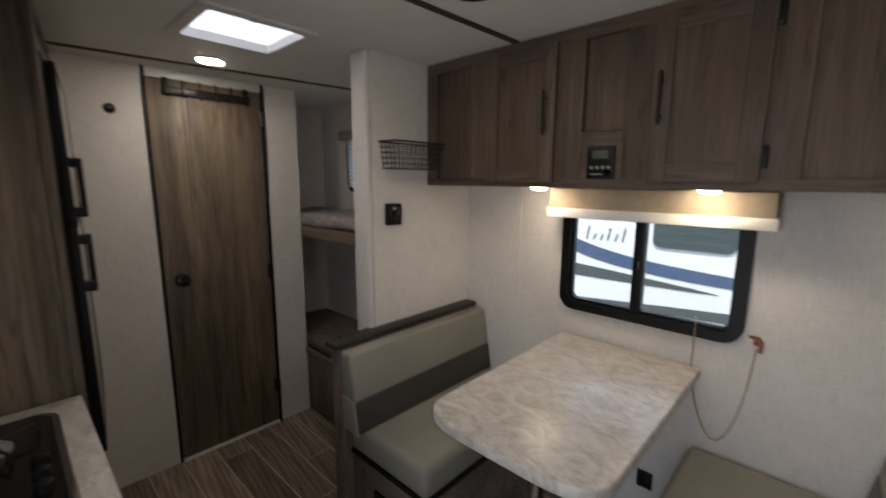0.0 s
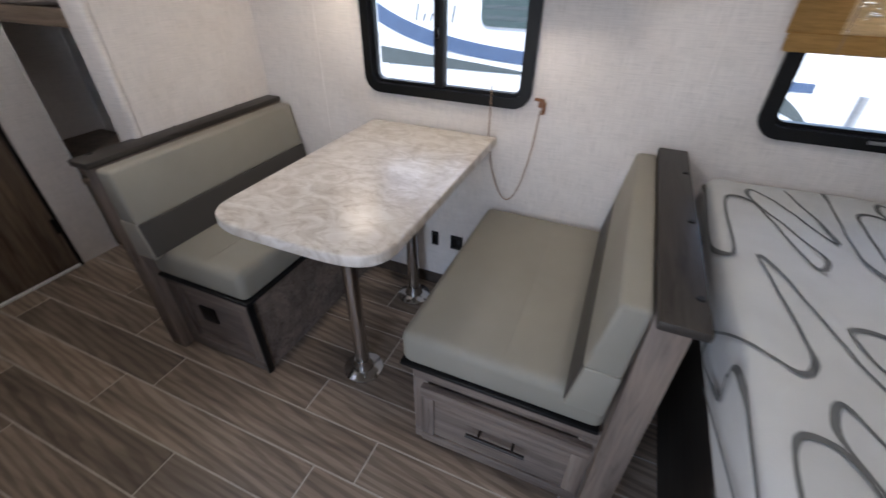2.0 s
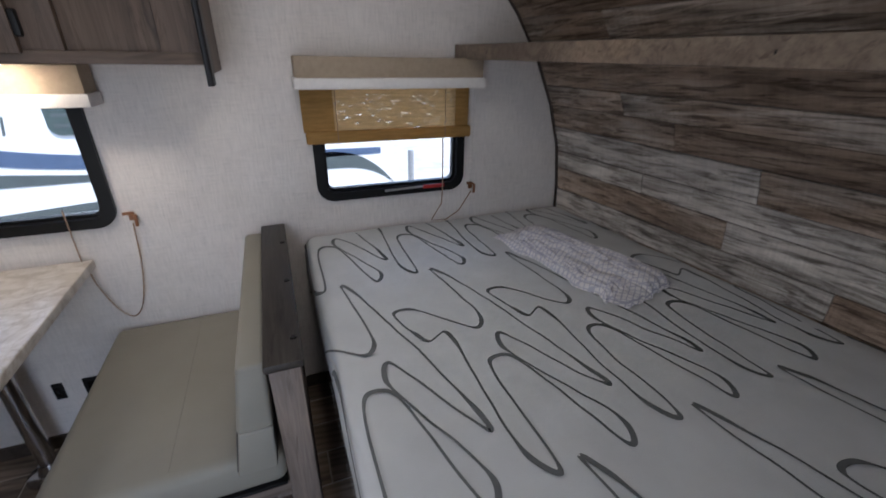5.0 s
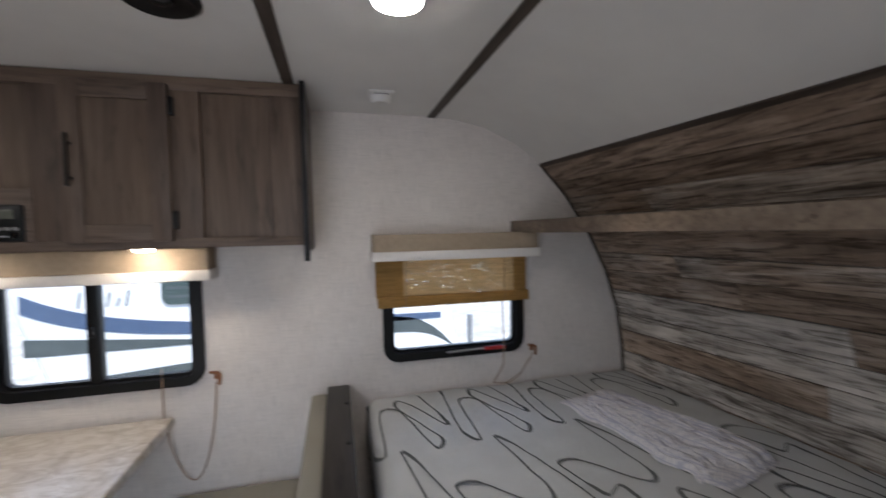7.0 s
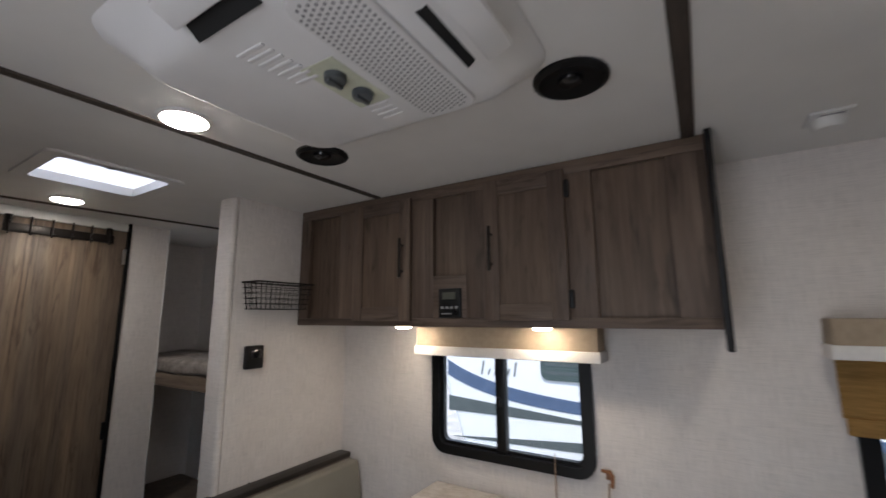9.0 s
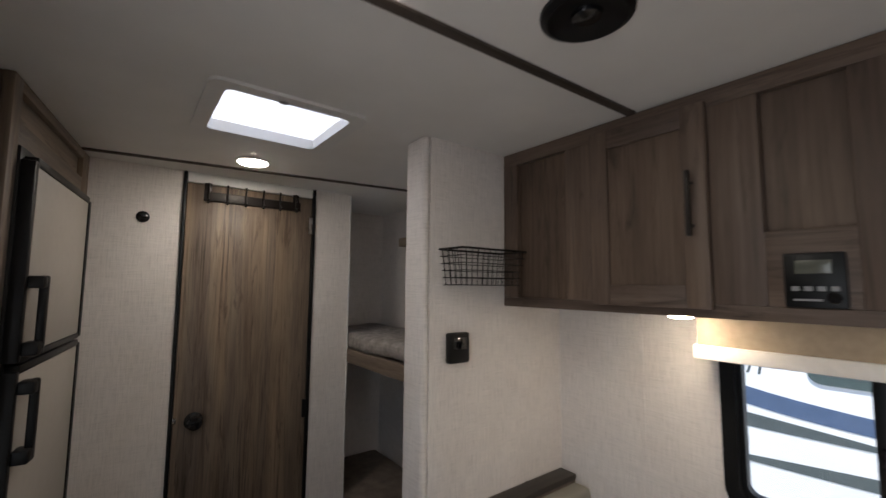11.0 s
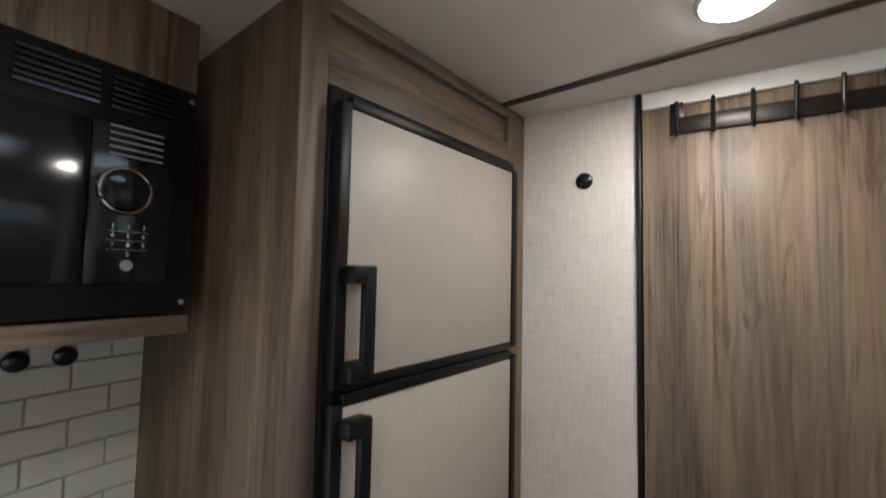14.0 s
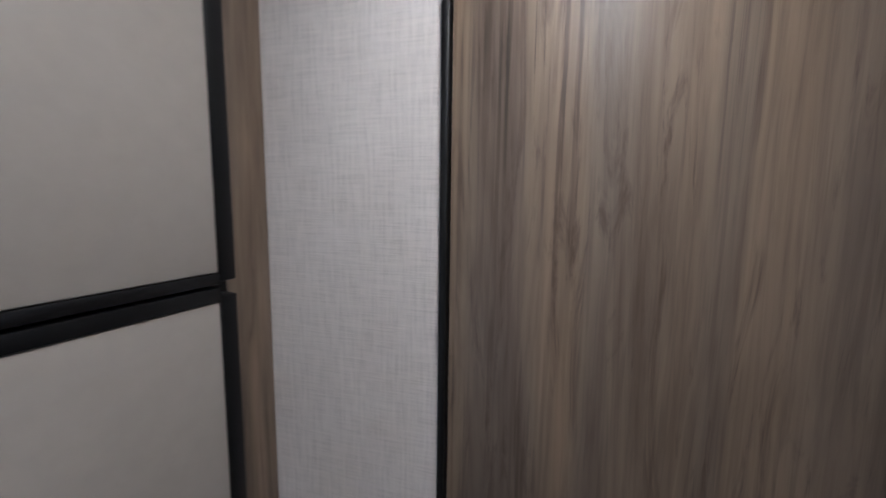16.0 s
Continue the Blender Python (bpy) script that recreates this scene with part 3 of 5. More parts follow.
valance("window_valance", 0.612, 1.33, 1.372, 1.478, "tan fabric valance with white band over window")

shade = thing("woven_shade", (0.97, 1.75, 1.17), "half-lowered amber woven shade over bed window", "window shade")
SX0, SX1 = 0.627, 1.30
part("side_border", B(SX0, SX0 + 0.115, 1.765, 1.768, 1.215, 1.40), M_AMBERFAB, shade)
part("side_border", B(SX1 - 0.06, SX1, 1.765, 1.768, 1.215, 1.40), M_AMBERFAB, shade)
part("weave", B(SX0 + 0.115, SX1 - 0.06, 1.765, 1.767, 1.215, 1.40), M_WOVEN, shade, "crinkled woven paper panel")
part("hem", B(SX0 + 0.006, SX1 + 0.01, 1.752, 1.772, 1.172, 1.218, bev=0.006), M_AMBERFAB, shade)
for cx in (0.75, 1.19):
    part("cord", tube(bmesh.new(), [(cx, 1.75, 1.40), (cx, 1.749, 1.17)], 0.0016, 6), M_CORD, shade)


def cord_hook(x, z, pts, label):
    h = thing("cord_cleat", (x, Y1, z), label, "cord cleat")
    part("base", B(x - 0.009, x + 0.009, Y1 - 0.012, Y1, z - 0.008, z + 0.022, bev=0.003), M_AMBER, h)
    part("horn", tube(bmesh.new(), [(x - 0.022, Y1 - 0.02, z + 0.022), (x, Y1 - 0.016, z + 0.02), (x + 0.014, Y1 - 0.02, z + 0.012), (x + 0.012, Y1 - 0.022, z - 0.026)], 0.006), M_AMBER, h)
    part("cord", tube(bmesh.new(), pts, 0.0026, 6), M_CORD, h, "hanging tan pull cord")


def loop(x0, x1, ztop0, ztop1, zlow, n=18):
    return [(x0 + (x1 - x0) * u, Y1 - 0.022, (ztop0 * (1 - u) + ztop1 * u) - (((ztop0 * (1 - u) + ztop1 * u) - zlow) * (math.sin(math.pi * u) ** 0.6))) for u in [i / n for i in range(n + 1)]]


cord_hook(0.012, 0.945, [(-0.165, 1.77, 1.0), (-0.165, 1.768, 0.82)] + loop(-0.163, 0.014, 0.80, 0.93, 0.56), "amber plastic cleat with hanging tan cord")
cord_hook(1.338, 0.935, [(1.19, 1.775, 1.17), (1.19, 1.77, 0.95), (1.185, 1.765, 0.88), (1.13, 1.75, 0.81), (1.2, 1.75, 0.805), (1.27, 1.765, 0.835), (1.335, 1.775, 0.92)], "amber plastic cleat with tan cord by bed")

# blinds in the bunk window
bl = thing("bunk_blind", (-2.0, 1.78, 1.4), "white slatted blind in the bunk window", "window blind")
part("headrail", B(-2.36, -1.70, 1.74, 1.797, 1.75, 1.80, bev=0.004), M_SHADEFAB, bl)
for i in range(13):
    z = 1.425 + i * 0.026
    part("slat", B(-2.31, -1.74, 1.776, 1.779, z, z + 0.023), M_BLIND, bl)

# ---- overhead cabinet over the dinette ----
CX0, CX1, CY, CZ0 = -1.246, 0.385, 1.492, 1.452
cab = thing("overhead_cabinet", (-0.43, 1.65, CZ0), "brown walnut-laminate overhead cabinet above the dinette", "cabinet")
bm = bmesh.new()
box(bm, CX0, CX1, CY + 0.02, Y1 - 0.001, CZ0 + 0.012, H - 0.001)
part("body", bm, M_CABIN, cab)
stiles = [(CX0, -1.185), (-0.99, -0.88), (-0.615, -0.505), (-0.366, -0.27), (-0.02, 0.075), (0.28, CX1)]
for a, b in stiles:
    part("stile", B(a, b, CY, CY + 0.021, CZ0 + 0.03, H - 0.045, bev=0.0015), M_CAB, cab)
part("top_rail", B(CX0, CX1, CY + 0.0005, CY + 0.021, H - 0.045, H - 0.002, bev=0.0015), M_CABH, cab)
part("bottom_rail", B(CX0, CX1, CY - 0.001, CY + 0.021, CZ0, CZ0 + 0.03, bev=0.002), M_CABH, cab)
part("mid_rail", B(-0.505, -0.366, CY + 0.0005, CY + 0.021, CZ0 + 0.03, 1.635, bev=0.0015), M_CABH, cab)
part("end_strip", B(0.376, 0.392, 1.44, 1.497, 1.40, 1.972, bev=0.003), M_BLACK, cab, "black vertical end strip")
part("end_panel", B(0.385, 0.3895, 1.497, Y1 - 0.002, 1.43, 1.975), M_CAB, cab)


def shaker_door(parent, x0, x1, y, z0, z1, handle_x, hinge_x, rail=0.052):
    d = part("door", B(x0 + rail - 0.004, x1 - rail + 0.004, y + 0.008, y + 0.016, z0 + rail - 0.004, z1 - rail + 0.004), M_CABIN, parent)
    part("door_stile", B(x0, x0 + rail, y, y + 0.018, z0, z1, bev=0.0025), M_CAB, d)
    part("door_stile", B(x1 - rail, x1, y, y + 0.018, z0, z1, bev=0.0025), M_CAB, d)
    part("door_rail", B(x0 + rail, x1 - rail, y + 0.0006, y + 0.018, z0, z0 + rail, bev=0.002), M_CABH, d)
    part("door_rail", B(x0 + rail, x1 - rail, y + 0.0006, y + 0.018, z1 - rail, z1, bev=0.002), M_CABH, d)
    bm = bmesh.new()
    hz = (z0 + z1) / 2 + 0.0
    tube(bm, [(handle_x, y - 0.024, hz - 0.075), (handle_x, y - 0.024, hz + 0.075)], 0.006, 10)
    for q in (-0.05, 0.05):
        cyl(bm, (handle_x, y - 0.024, hz + q), (handle_x, y + 0.001, hz + q), 0.004, seg=8)
    part("handle", bm, M_BLACKMETAL, d, "black bar handle")
    if hinge_x is not None:
        for hz in (z0 + 0.065, z1 - 0.065):
            part("hinge", B(hinge_x - 0.008, hinge_x + 0.008, y + 0.004, y + 0.021, hz - 0.028, hz + 0.028, bev=0.003), M_BLACK, d)


shaker_door(cab, -0.894, -0.601, CY - 0.019, 1.472, 1.948, -0.632, None)
shaker_door(cab, -0.284, -0.006, CY - 0.019, 1.474, 1.95, -0.256, 0.0)

st = thing("radio", (-0.43, CY, 1.483), "small black radio with grey display in cabinet", "radio")
part("bezel", B(-0.476, -0.384, CY - 0.010, CY + 0.002, 1.483, 1.588, bev=0.004), M_BLACK, st)
part("display", B(-0.458, -0.404, CY - 0.0125, CY - 0.009, 1.548, 1.574, bev=0.001), M_DISPLAY, st, "grey lcd display")
for i in range(4):
    part("button", B(-0.464 + i * 0.019, -0.452 + i * 0.019, CY - 0.013, CY - 0.009, 1.515, 1.524, bev=0.001), M_PRINT, st)
part("dial", lathe([(0.011, 0), (0.011, 0.01), (0.009, 0.012)], (-0.402, CY - 0.009, 1.502), "-Y", 16), M_GLOSSBLACK, st)
part("slot", B(-0.462, -0.42, CY - 0.012, CY - 0.009, 1.496, 1.500), M_PRINT, st)

for lx in (-0.72, -0.135):
    pl = thing("puck_light", (lx, 1.60, 1.46), "lit white under-cabinet puck light", "lamp", "under-cabinet lights")
    part("rim", lathe([(0.036, 0), (0.036, 0.012), (0.031, 0.016)], (lx, 1.60, 1.464), "-Z"), M_TRIMWHITE, pl)
    part("diffuser", lathe([(0.03, 0), (0.028, 0.006), (0.02, 0.009)], (lx, 1.60, 1.449), "-Z"), M_UNDER, pl, "glowing diffuser")

# ---- dinette table ----
tab = thing("dinette_table", (-0.42, 1.4, 0), "marbled laminate dinette table on two chrome posts", "table")
TX0, TX1, TY0, TY1, TZ = -0.675, -0.136, 0.965, 1.78, 0.812
pts = [(TX1, TY1), (TX0, TY1)]
n = 22
for i in range(n + 1):
    u = i / n
    a = math.pi * u
    x = (TX0 + TX1) / 2 - (TX1 - TX0) / 2 * (abs(math.cos(a)) ** 0.42) * (1 if math.cos(a) > 0 else -1)
    pts.append((x, TY0 + 0.05 - 0.125 * math.sin(a) ** 0.75))
part("tabletop", slab(pts, "z", TZ - 0.034, TZ, 0.006), M_MARBLE, tab)
for px, py in ((-0.44, 1.18), (-0.455, 1.665)):
    leg = part("post", C((px, py, 0.03), (px, py, TZ - 0.036), 0.028, 0.026, 24), M_CHROME, tab, "polished chrome post")
    part("flange", lathe([(0.078, 0), (0.078, 0.006), (0.066, 0.012), (0.042, 0.018), (0.034, 0.045), (0.031, 0.06)], (px, py, 0.001)), M_CHROME, leg)
    part("socket", lathe([(0.07, 0), (0.066, 0.008), (0.034, 0.03)], (px, py, TZ - 0.035), "-Z"), M_CHROME, leg)


# ---- dinette benches ----
def bench(xw, xf, label, handle, dz=0.0, near=0.908):
    """xw: the back side, xf: the seat's front edge along x."""
    s = 1 if xf > xw else -1
    lo = lambda a, b: (min(a, b), max(a, b))
    be = thing("dinette_bench", ((xw + xf) / 2, 1.4, 0), label, "bench", "dinette benches")
    yf = 1.0
    x0, x1 = lo(xw + s * 0.06, xf - s * 0.03)
    part("base", B(x0, x1, yf + 0.03, Y1 - 0.004, 0.0, 0.375), M_BENCH, be)
    # framed front panel on the aisle side
    part("front_rail", B(x0, x1, yf + 0.008, yf + 0.031, 0.315, 0.372, bev=0.002), M_BENCH, be)
    part("front_rail", B(x0, x1, yf + 0.008, yf + 0.031, 0.0, 0.05, bev=0.002), M_BENCH, be)
    part("front_stile", B(x0, x0 + 0.05, yf + 0.008, yf + 0.031, 0.05, 0.315, bev=0.002), M_BENCHV, be)
    part("front_stile", B(x1 - 0.05, x1, yf + 0.008, yf + 0.031, 0.05, 0.315, bev=0.002), M_BENCHV, be)
    if handle:
        dr = part("drawer", B(x0 + 0.035, x1 - 0.012, yf - 0.006, yf + 0.012, 0.03, 0.305, bev=0.002), M_BENCH, be)
        for a in ((x0 + 0.035, x1 - 0.012, 0.262, 0.305), (x0 + 0.035, x1 - 0.012, 0.03, 0.073)):
            part("drawer_rail", B(a[0], a[1], yf - 0.014, yf - 0.005, a[2], a[3], bev=0.002), M_BENCH, dr)
        for a in ((x0 + 0.035, x0 + 0.078), (x1 - 0.055, x1 - 0.012)):
            part("drawer_stile", B(a[0], a[1], yf - 0.0136, yf - 0.005, 0.073, 0.262, bev=0.002), M_BENCHV, dr)
        cx = (x0 + x1) / 2 + 0.01
        bm = tube(bmesh.new(), [(cx - 0.09, yf - 0.035, 0.188), (cx + 0.09, yf - 0.035, 0.188)], 0.0065, 10)
        for q in (-0.052, 0.052):
            cyl(bm, (cx + q, yf - 0.035, 0.188), (cx + q, yf - 0.005, 0.188), 0.0045, seg=8)
        part("handle", bm, M_BLACKMETAL, dr, "black bar handle")
    else:
        part("vent", B((x0 + x1) / 2 - 0.095, (x0 + x1) / 2 - 0.015, yf + 0.022, yf + 0.0325, 0.16, 0.235, bev=0.003), M_BLACK, be, "black floor-level outlet cover")
        part("corner_edge", B(x1 - 0.002, x1 + 0.012, yf + 0.004, yf + 0.03, 0.0, 0.375, bev=0.003), M_BLACK, be)
    cu = part("seat_cushion", B(*lo(xw + s * 0.064, xf), yf - 0.01, Y1 - 0.01, 0.385, 0.51, bev=0.032, seg=4), M_VINYL, be)
    part("cushion_edge", B(*lo(xw + s * 0.07, xf + s * 0.003), yf - 0.013, Y1 - 0.008, 0.374, 0.39, bev=0.006), M_BLACK, cu, "black edge strip")
    part("seat_seam", B(*lo(xw + s * 0.34, xw + s * 0.345), yf + 0.02, Y1 - 0.04, 0.508, 0.5115), M_VINYL, cu)
    # leaning back cushion, dark band on its lower part
    def lean(z):
        return xw + s * (0.18 - 0.052 * (z - 0.5) / 0.33)
    bands = [(0.51, 0.635, M_VINYLDARK, "dark_band"), (0.633, 0.835 + dz, M_VINYL, "back_cushion")]
    for z0, z1, mat, nm in bands:
        rear = lambda z: xw + s * (0.080 - 0.016 * (z - 0.5) / 0.33)
        prof = [(lean(z0), z0), (lean(z1), z1), (rear(z1), z1), (rear(z0), z0)]
        part(nm, slab(prof, "y", 0.955 if nm == "back_cushion" else 0.958, Y1 - 0.012, 0.012 if nm == "back_cushion" else 0.004), mat, be)
    side = [(lean(0.5) - s * 0.004, 0.5), (lean(0.64) - s * 0.004, 0.64), (xw + s * 0.074, 0.64), (xw + s * 0.081, 0.5)]
    part("back_end", slab(side, "y", 0.952, 0.99, 0.006), M_VINYL, be)
    part("end_panel", B(*lo(xw - s * 0.012, xw + s * 0.062), 0.965, Y1 - 0.003, 0.0, 0.838 + dz, bev=0.003), M_BENCHV, be)
    cap = part("cap", B(*lo(xw - s * 0.022, xw + s * 0.066), near, Y1 - 0.002, 0.836 + dz, 0.858 + dz, bev=0.005), M_DARKWOOD, be, "dark wood cap rail")
    for yy in (1.0, 1.3, 1.6):
        part("screw", lathe([(0.009, 0), (0.007, 0.003)], (xw - s * 0.006, yy, 0.858 + dz), seg=12), M_BLACK, cap)


bench(-1.25, -0.745, "taupe vinyl dinette bench with dark stripe and wood base", False, -0.016, 0.94)
bench(0.488, -0.15, "taupe vinyl dinette bench with drawer in base", True)

for ox, w in ((-0.29, 0.06), (-0.40, 0.035)):
    o = thing("wall_outlet", (ox, Y1, 0.27), "black outlet plate low on the wall", "outlet")
    part("plate", B(ox - w / 2, ox + w / 2, Y1 - 0.006, Y1, 0.235, 0.31, bev=0.002), M_BLACK, o)
    part("socket", B(ox - w / 4, ox + w / 4, Y1 - 0.009, Y1 - 0.005, 0.25, 0.29, bev=0.001), M_GLOSSBLACK, o)
structure("baseboard", B(-1.2, 0.64, Y1 - 0.012, Y1, 0.0, 0.06), M_STRIP, "dark brown baseboard", "baseboard")

# ---- thermostat and basket on the partition ----
th = thing("thermostat", (-1.25, 1.288, 1.28), "small black wall thermostat", "thermostat")
part("case", B(-1.25, -1.222, 1.238, 1.314, 1.283, 1.375, bev=0.006), M_BLACK, th)
part("screen", B(-1.2235, -1.2205, 1.25, 1.302, 1.325, 1.362, bev=0.001), M_GLOSSBLACK, th)

bk = thing("wire_basket", (-1.19, 1.34, 1.52), "black wire basket hung on the partition", "basket")
bx0, bx1, by0, by1, bz0, bz1 = -1.246, -1.135, 1.21, 1.478, 1.522, 1.63


def hoop(z, inset, r):
    a = inset
    return tube(bmesh.new(), [(bx0, by0 + a, z), (bx1 - a, by0 + a, z), (bx1 - a, by1 - a, z), (bx0, by1 - a, z), (bx0, by0 + a, z)], r, 6)


part("rim", hoop(bz1, 0, 0.0035), M_BLACKMETAL, bk)
for i in range(1, 6):
    part("wire", hoop(bz1 - (bz1 - bz0) * i / 5, 0.016 * i / 5, 0.0013), M_BLACKMETAL, bk)
for i in range(11):
    u = (i + 0.5) / 11
    yy = by0 + (by1 - by0) * u
    yb = by0 + 0.016 + (by1 - by0 - 0.032) * u
    part("wire", tube(bmesh.new(), [(bx1, yy, bz1), (bx1 - 0.016, yb, bz0), (bx0, yb, bz0), (bx0, yy, bz1)], 0.0013, 6), M_BLACKMETAL, bk)
for i in range(4):
    xx = bx0 + (bx1 - 0.016 - bx0) * (i + 0.6) / 4
    part("wire", tube(bmesh.new(), [(xx, by0, bz1), (xx, by0 + 0.016, bz0), (xx, by1 - 0.016, bz0), (xx, by1, bz1)], 0.0013, 6), M_BLACKMETAL, bk)

# ---- bunks ----
ub = thing("upper_bunk", (-1.95, 1.57, 1.13), "upper bunk board with grey quilted mattress", "bunk bed")
part("board", B(X0 + 0.01, -1.372, 1.352, 1.378, 1.135, 1.20, bev=0.004), M_FCABH, ub)
part("deck", B(X0 + 0.01, -1.372, 1.378, Y1 - 0.002, 1.14, 1.17), M_FCABH, ub)
bm = B(X0 + 0.02, -1.38, 1.36, Y1 - 0.03, 1.20, 1.275, bev=0.03, seg=3)
bmesh.ops.subdivide_edges(bm, edges=bm.edges, cuts=5, use_grid_fill=True)
for v in bm.verts:
    v.co += Vector((0, 1, 1)) * 0.012 * noise.noise(v.co * 11)
part("mattress", bm, M_BUNKFAB, ub, "grey quilted mattress")
lb = thing("lower_bunk", (-1.95, 1.57, 0), "lower bunk with wood base and brown mattress", "bunk bed")
part("base", B(X0 + 0.01, -1.30, 1.37, Y1 - 0.002, 0.0, 0.40), M_FCAB, lb)
part("panel", B(-2.19, -1.32, 1.352, 1.372, 0.03, 0.40, bev=0.002), M_FCAB, lb)
part("rail", B(-2.2, -1.31, 1.348, 1.374, 0.385, 0.42, bev=0.003), M_FCABH, lb)
part("mattress", B(X0 + 0.02, -1.375, 1.355, Y1 - 0.03, 0.42, 0.50, bev=0.03, seg=3), M_BUNKDARK, lb, "dark brown mattress")

# ---- bed ----
bed = thing("bed", (1.2, 0.84, 0), "platform bed with swirl-print mattress cover against boards", "bed")
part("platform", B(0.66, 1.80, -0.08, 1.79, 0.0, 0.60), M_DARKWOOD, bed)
bm = B(0.572, 1.832, -0.12, 1.793, 0.60, 0.80, bev=0.05, seg=4)
bmesh.ops.subdivide_edges(bm, edges=[e for e in bm.edges if e.calc_length() > 0.2], cuts=24, use_grid_fill=True)
for v in bm.verts:
    if v.co.z > 0.7:
        v.co.z += 0.006 * noise.noise(v.co * 6) + 0.004 * noise.noise(v.co * 15)
    if v.co.x > 1.7:
        v.co.x += FLARE * (Y1 - v.co.y)
    v.co.x -= 0.006 * noise.noise(v.co * 5) * (v.co.x < 0.7)
part("mattress", bm, M_SWIRL, bed, "pale grey mattress cover with dark swirls")



def on_mattress(x, y):
    """A point of the cover; past the side edge it runs down the side."""
    top = Vector((x, y, 0.80))
    top.z += 0.006 * noise.noise(top * 6) + 0.004 * noise.noise(top * 15) + 0.0035
    past = 0.572 + 0.05 - x
    if past <= 0:
        return top
    a = past / 0.05
    if a < math.pi / 2:
        return Vector((0.572 + 0.05 - 0.0535 * math.sin(a), y, 0.75 + 0.0535 * math.cos(a)))
    return Vector((0.5655, y, 0.75 - (past - 0.0785)))


# one printed loop: the turns of its line (x, y, half width of the turn)
TURNS = ((0.985, 1.285, 0.026), (1.155, 0.645, 0.028), (1.005, 0.858, 0.026), (1.10, 0.495, 0.024), (0.967, 0.797, 0.024),
         (0.898, 0.497, 0.03), (0.882, 0.915, 0.026), (0.812, 0.935, 0.024), (0.800, 1.078, 0.026), (0.985, 0.945, 0.022))


def motif():
    """The closed line of one loop as (point, how near a turn), smoothed through its turns."""
    knots = []
    for k, (x, y, w) in enumerate(TURNS):
        a, b = TURNS[k - 1], TURNS[(k + 1) % len(TURNS)]
        d = Vector((b[0] - a[0], b[1] - a[1])).normalized() * w
        knots += [Vector((x, y)) - d, Vector((x, y)) + d]
    n, line = len(knots), []
    for k in range(n):
        p0, p1, p2, p3 = (knots[(k + o) % n] for o in (-1, 0, 1, 2))
        # centripetal spacing keeps the short turns round
        t1 = (p1 - p0).length ** 0.5
        t2 = t1 + (p2 - p1).length ** 0.5
        t3 = t2 + (p3 - p2).length ** 0.5
        steps = 8 if k % 2 == 0 else 22
        for m in range(steps):
            t = t1 + (t2 - t1) * m / steps
            a1 = p0 * ((t1 - t) / t1) + p1 * (t / t1)
            a2 = p1 * ((t2 - t) / (t2 - t1)) + p2 * ((t - t1) / (t2 - t1))
            a3 = p2 * ((t3 - t) / (t3 - t2)) + p3 * ((t - t2) / (t3 - t2))
            b1 = a1 * ((t2 - t) / t2) + a2 * (t / t2)
            b2 = a2 * ((t3 - t) / (t3 - t1)) + a3 * ((t - t1) / (t3 - t1))
            line.append((b1 * ((t2 - t) / (t2 - t1)) + b2 * ((t - t1) / (t2 - t1)), 1.0 if k % 2 == 0 else max(0.0, abs(2 * m / steps - 1) * 3 - 2)))
    return line + line[:1]


LOOP = motif()


def squiggle(dx, dy):
    """One printed loop moved along the cover, cut where it leaves the cover."""
    pieces, strip = [], []
    for q, fat in LOOP:
        p = q + Vector((dx, dy + 0.05 * dx))
        if 0.44 < p.x < 1.79 + FLARE * (Y1 - p.y) and -0.07 < p.y < 1.752 and (p.x > 0.63 or p.y < 1.74):
            strip.append((p, fat))
        elif strip:
            pieces.append(strip)
            strip = []
    pieces.append(strip)
    for pts in pieces:
        if len(pts) < 5:
            continue
        bm = bmesh.new()
        prev = None
        for i, (p, fat) in enumerate(pts):
            d = (pts[min(i + 1, len(pts) - 1)][0] - pts[max(i - 1, 0)][0]).normalized()
            nn = Vector((-d.y, d.x)) * (0.003 + 0.0036 * fat)
            cur = [bm.verts.new(on_mattress(*(p + nn))), bm.verts.new(on_mattress(*(p - nn)))]
            if prev:
                bm.faces.new((prev[0], cur[0], cur[1], prev[1]))
            prev = cur
        part("printed_line", bm, M_INK, bed)


for rep in (-1, 0, 1):
    for col in range(-2, 4):
        squiggle(0.315 * col - 0.002, 0.82 * rep + 0.02)

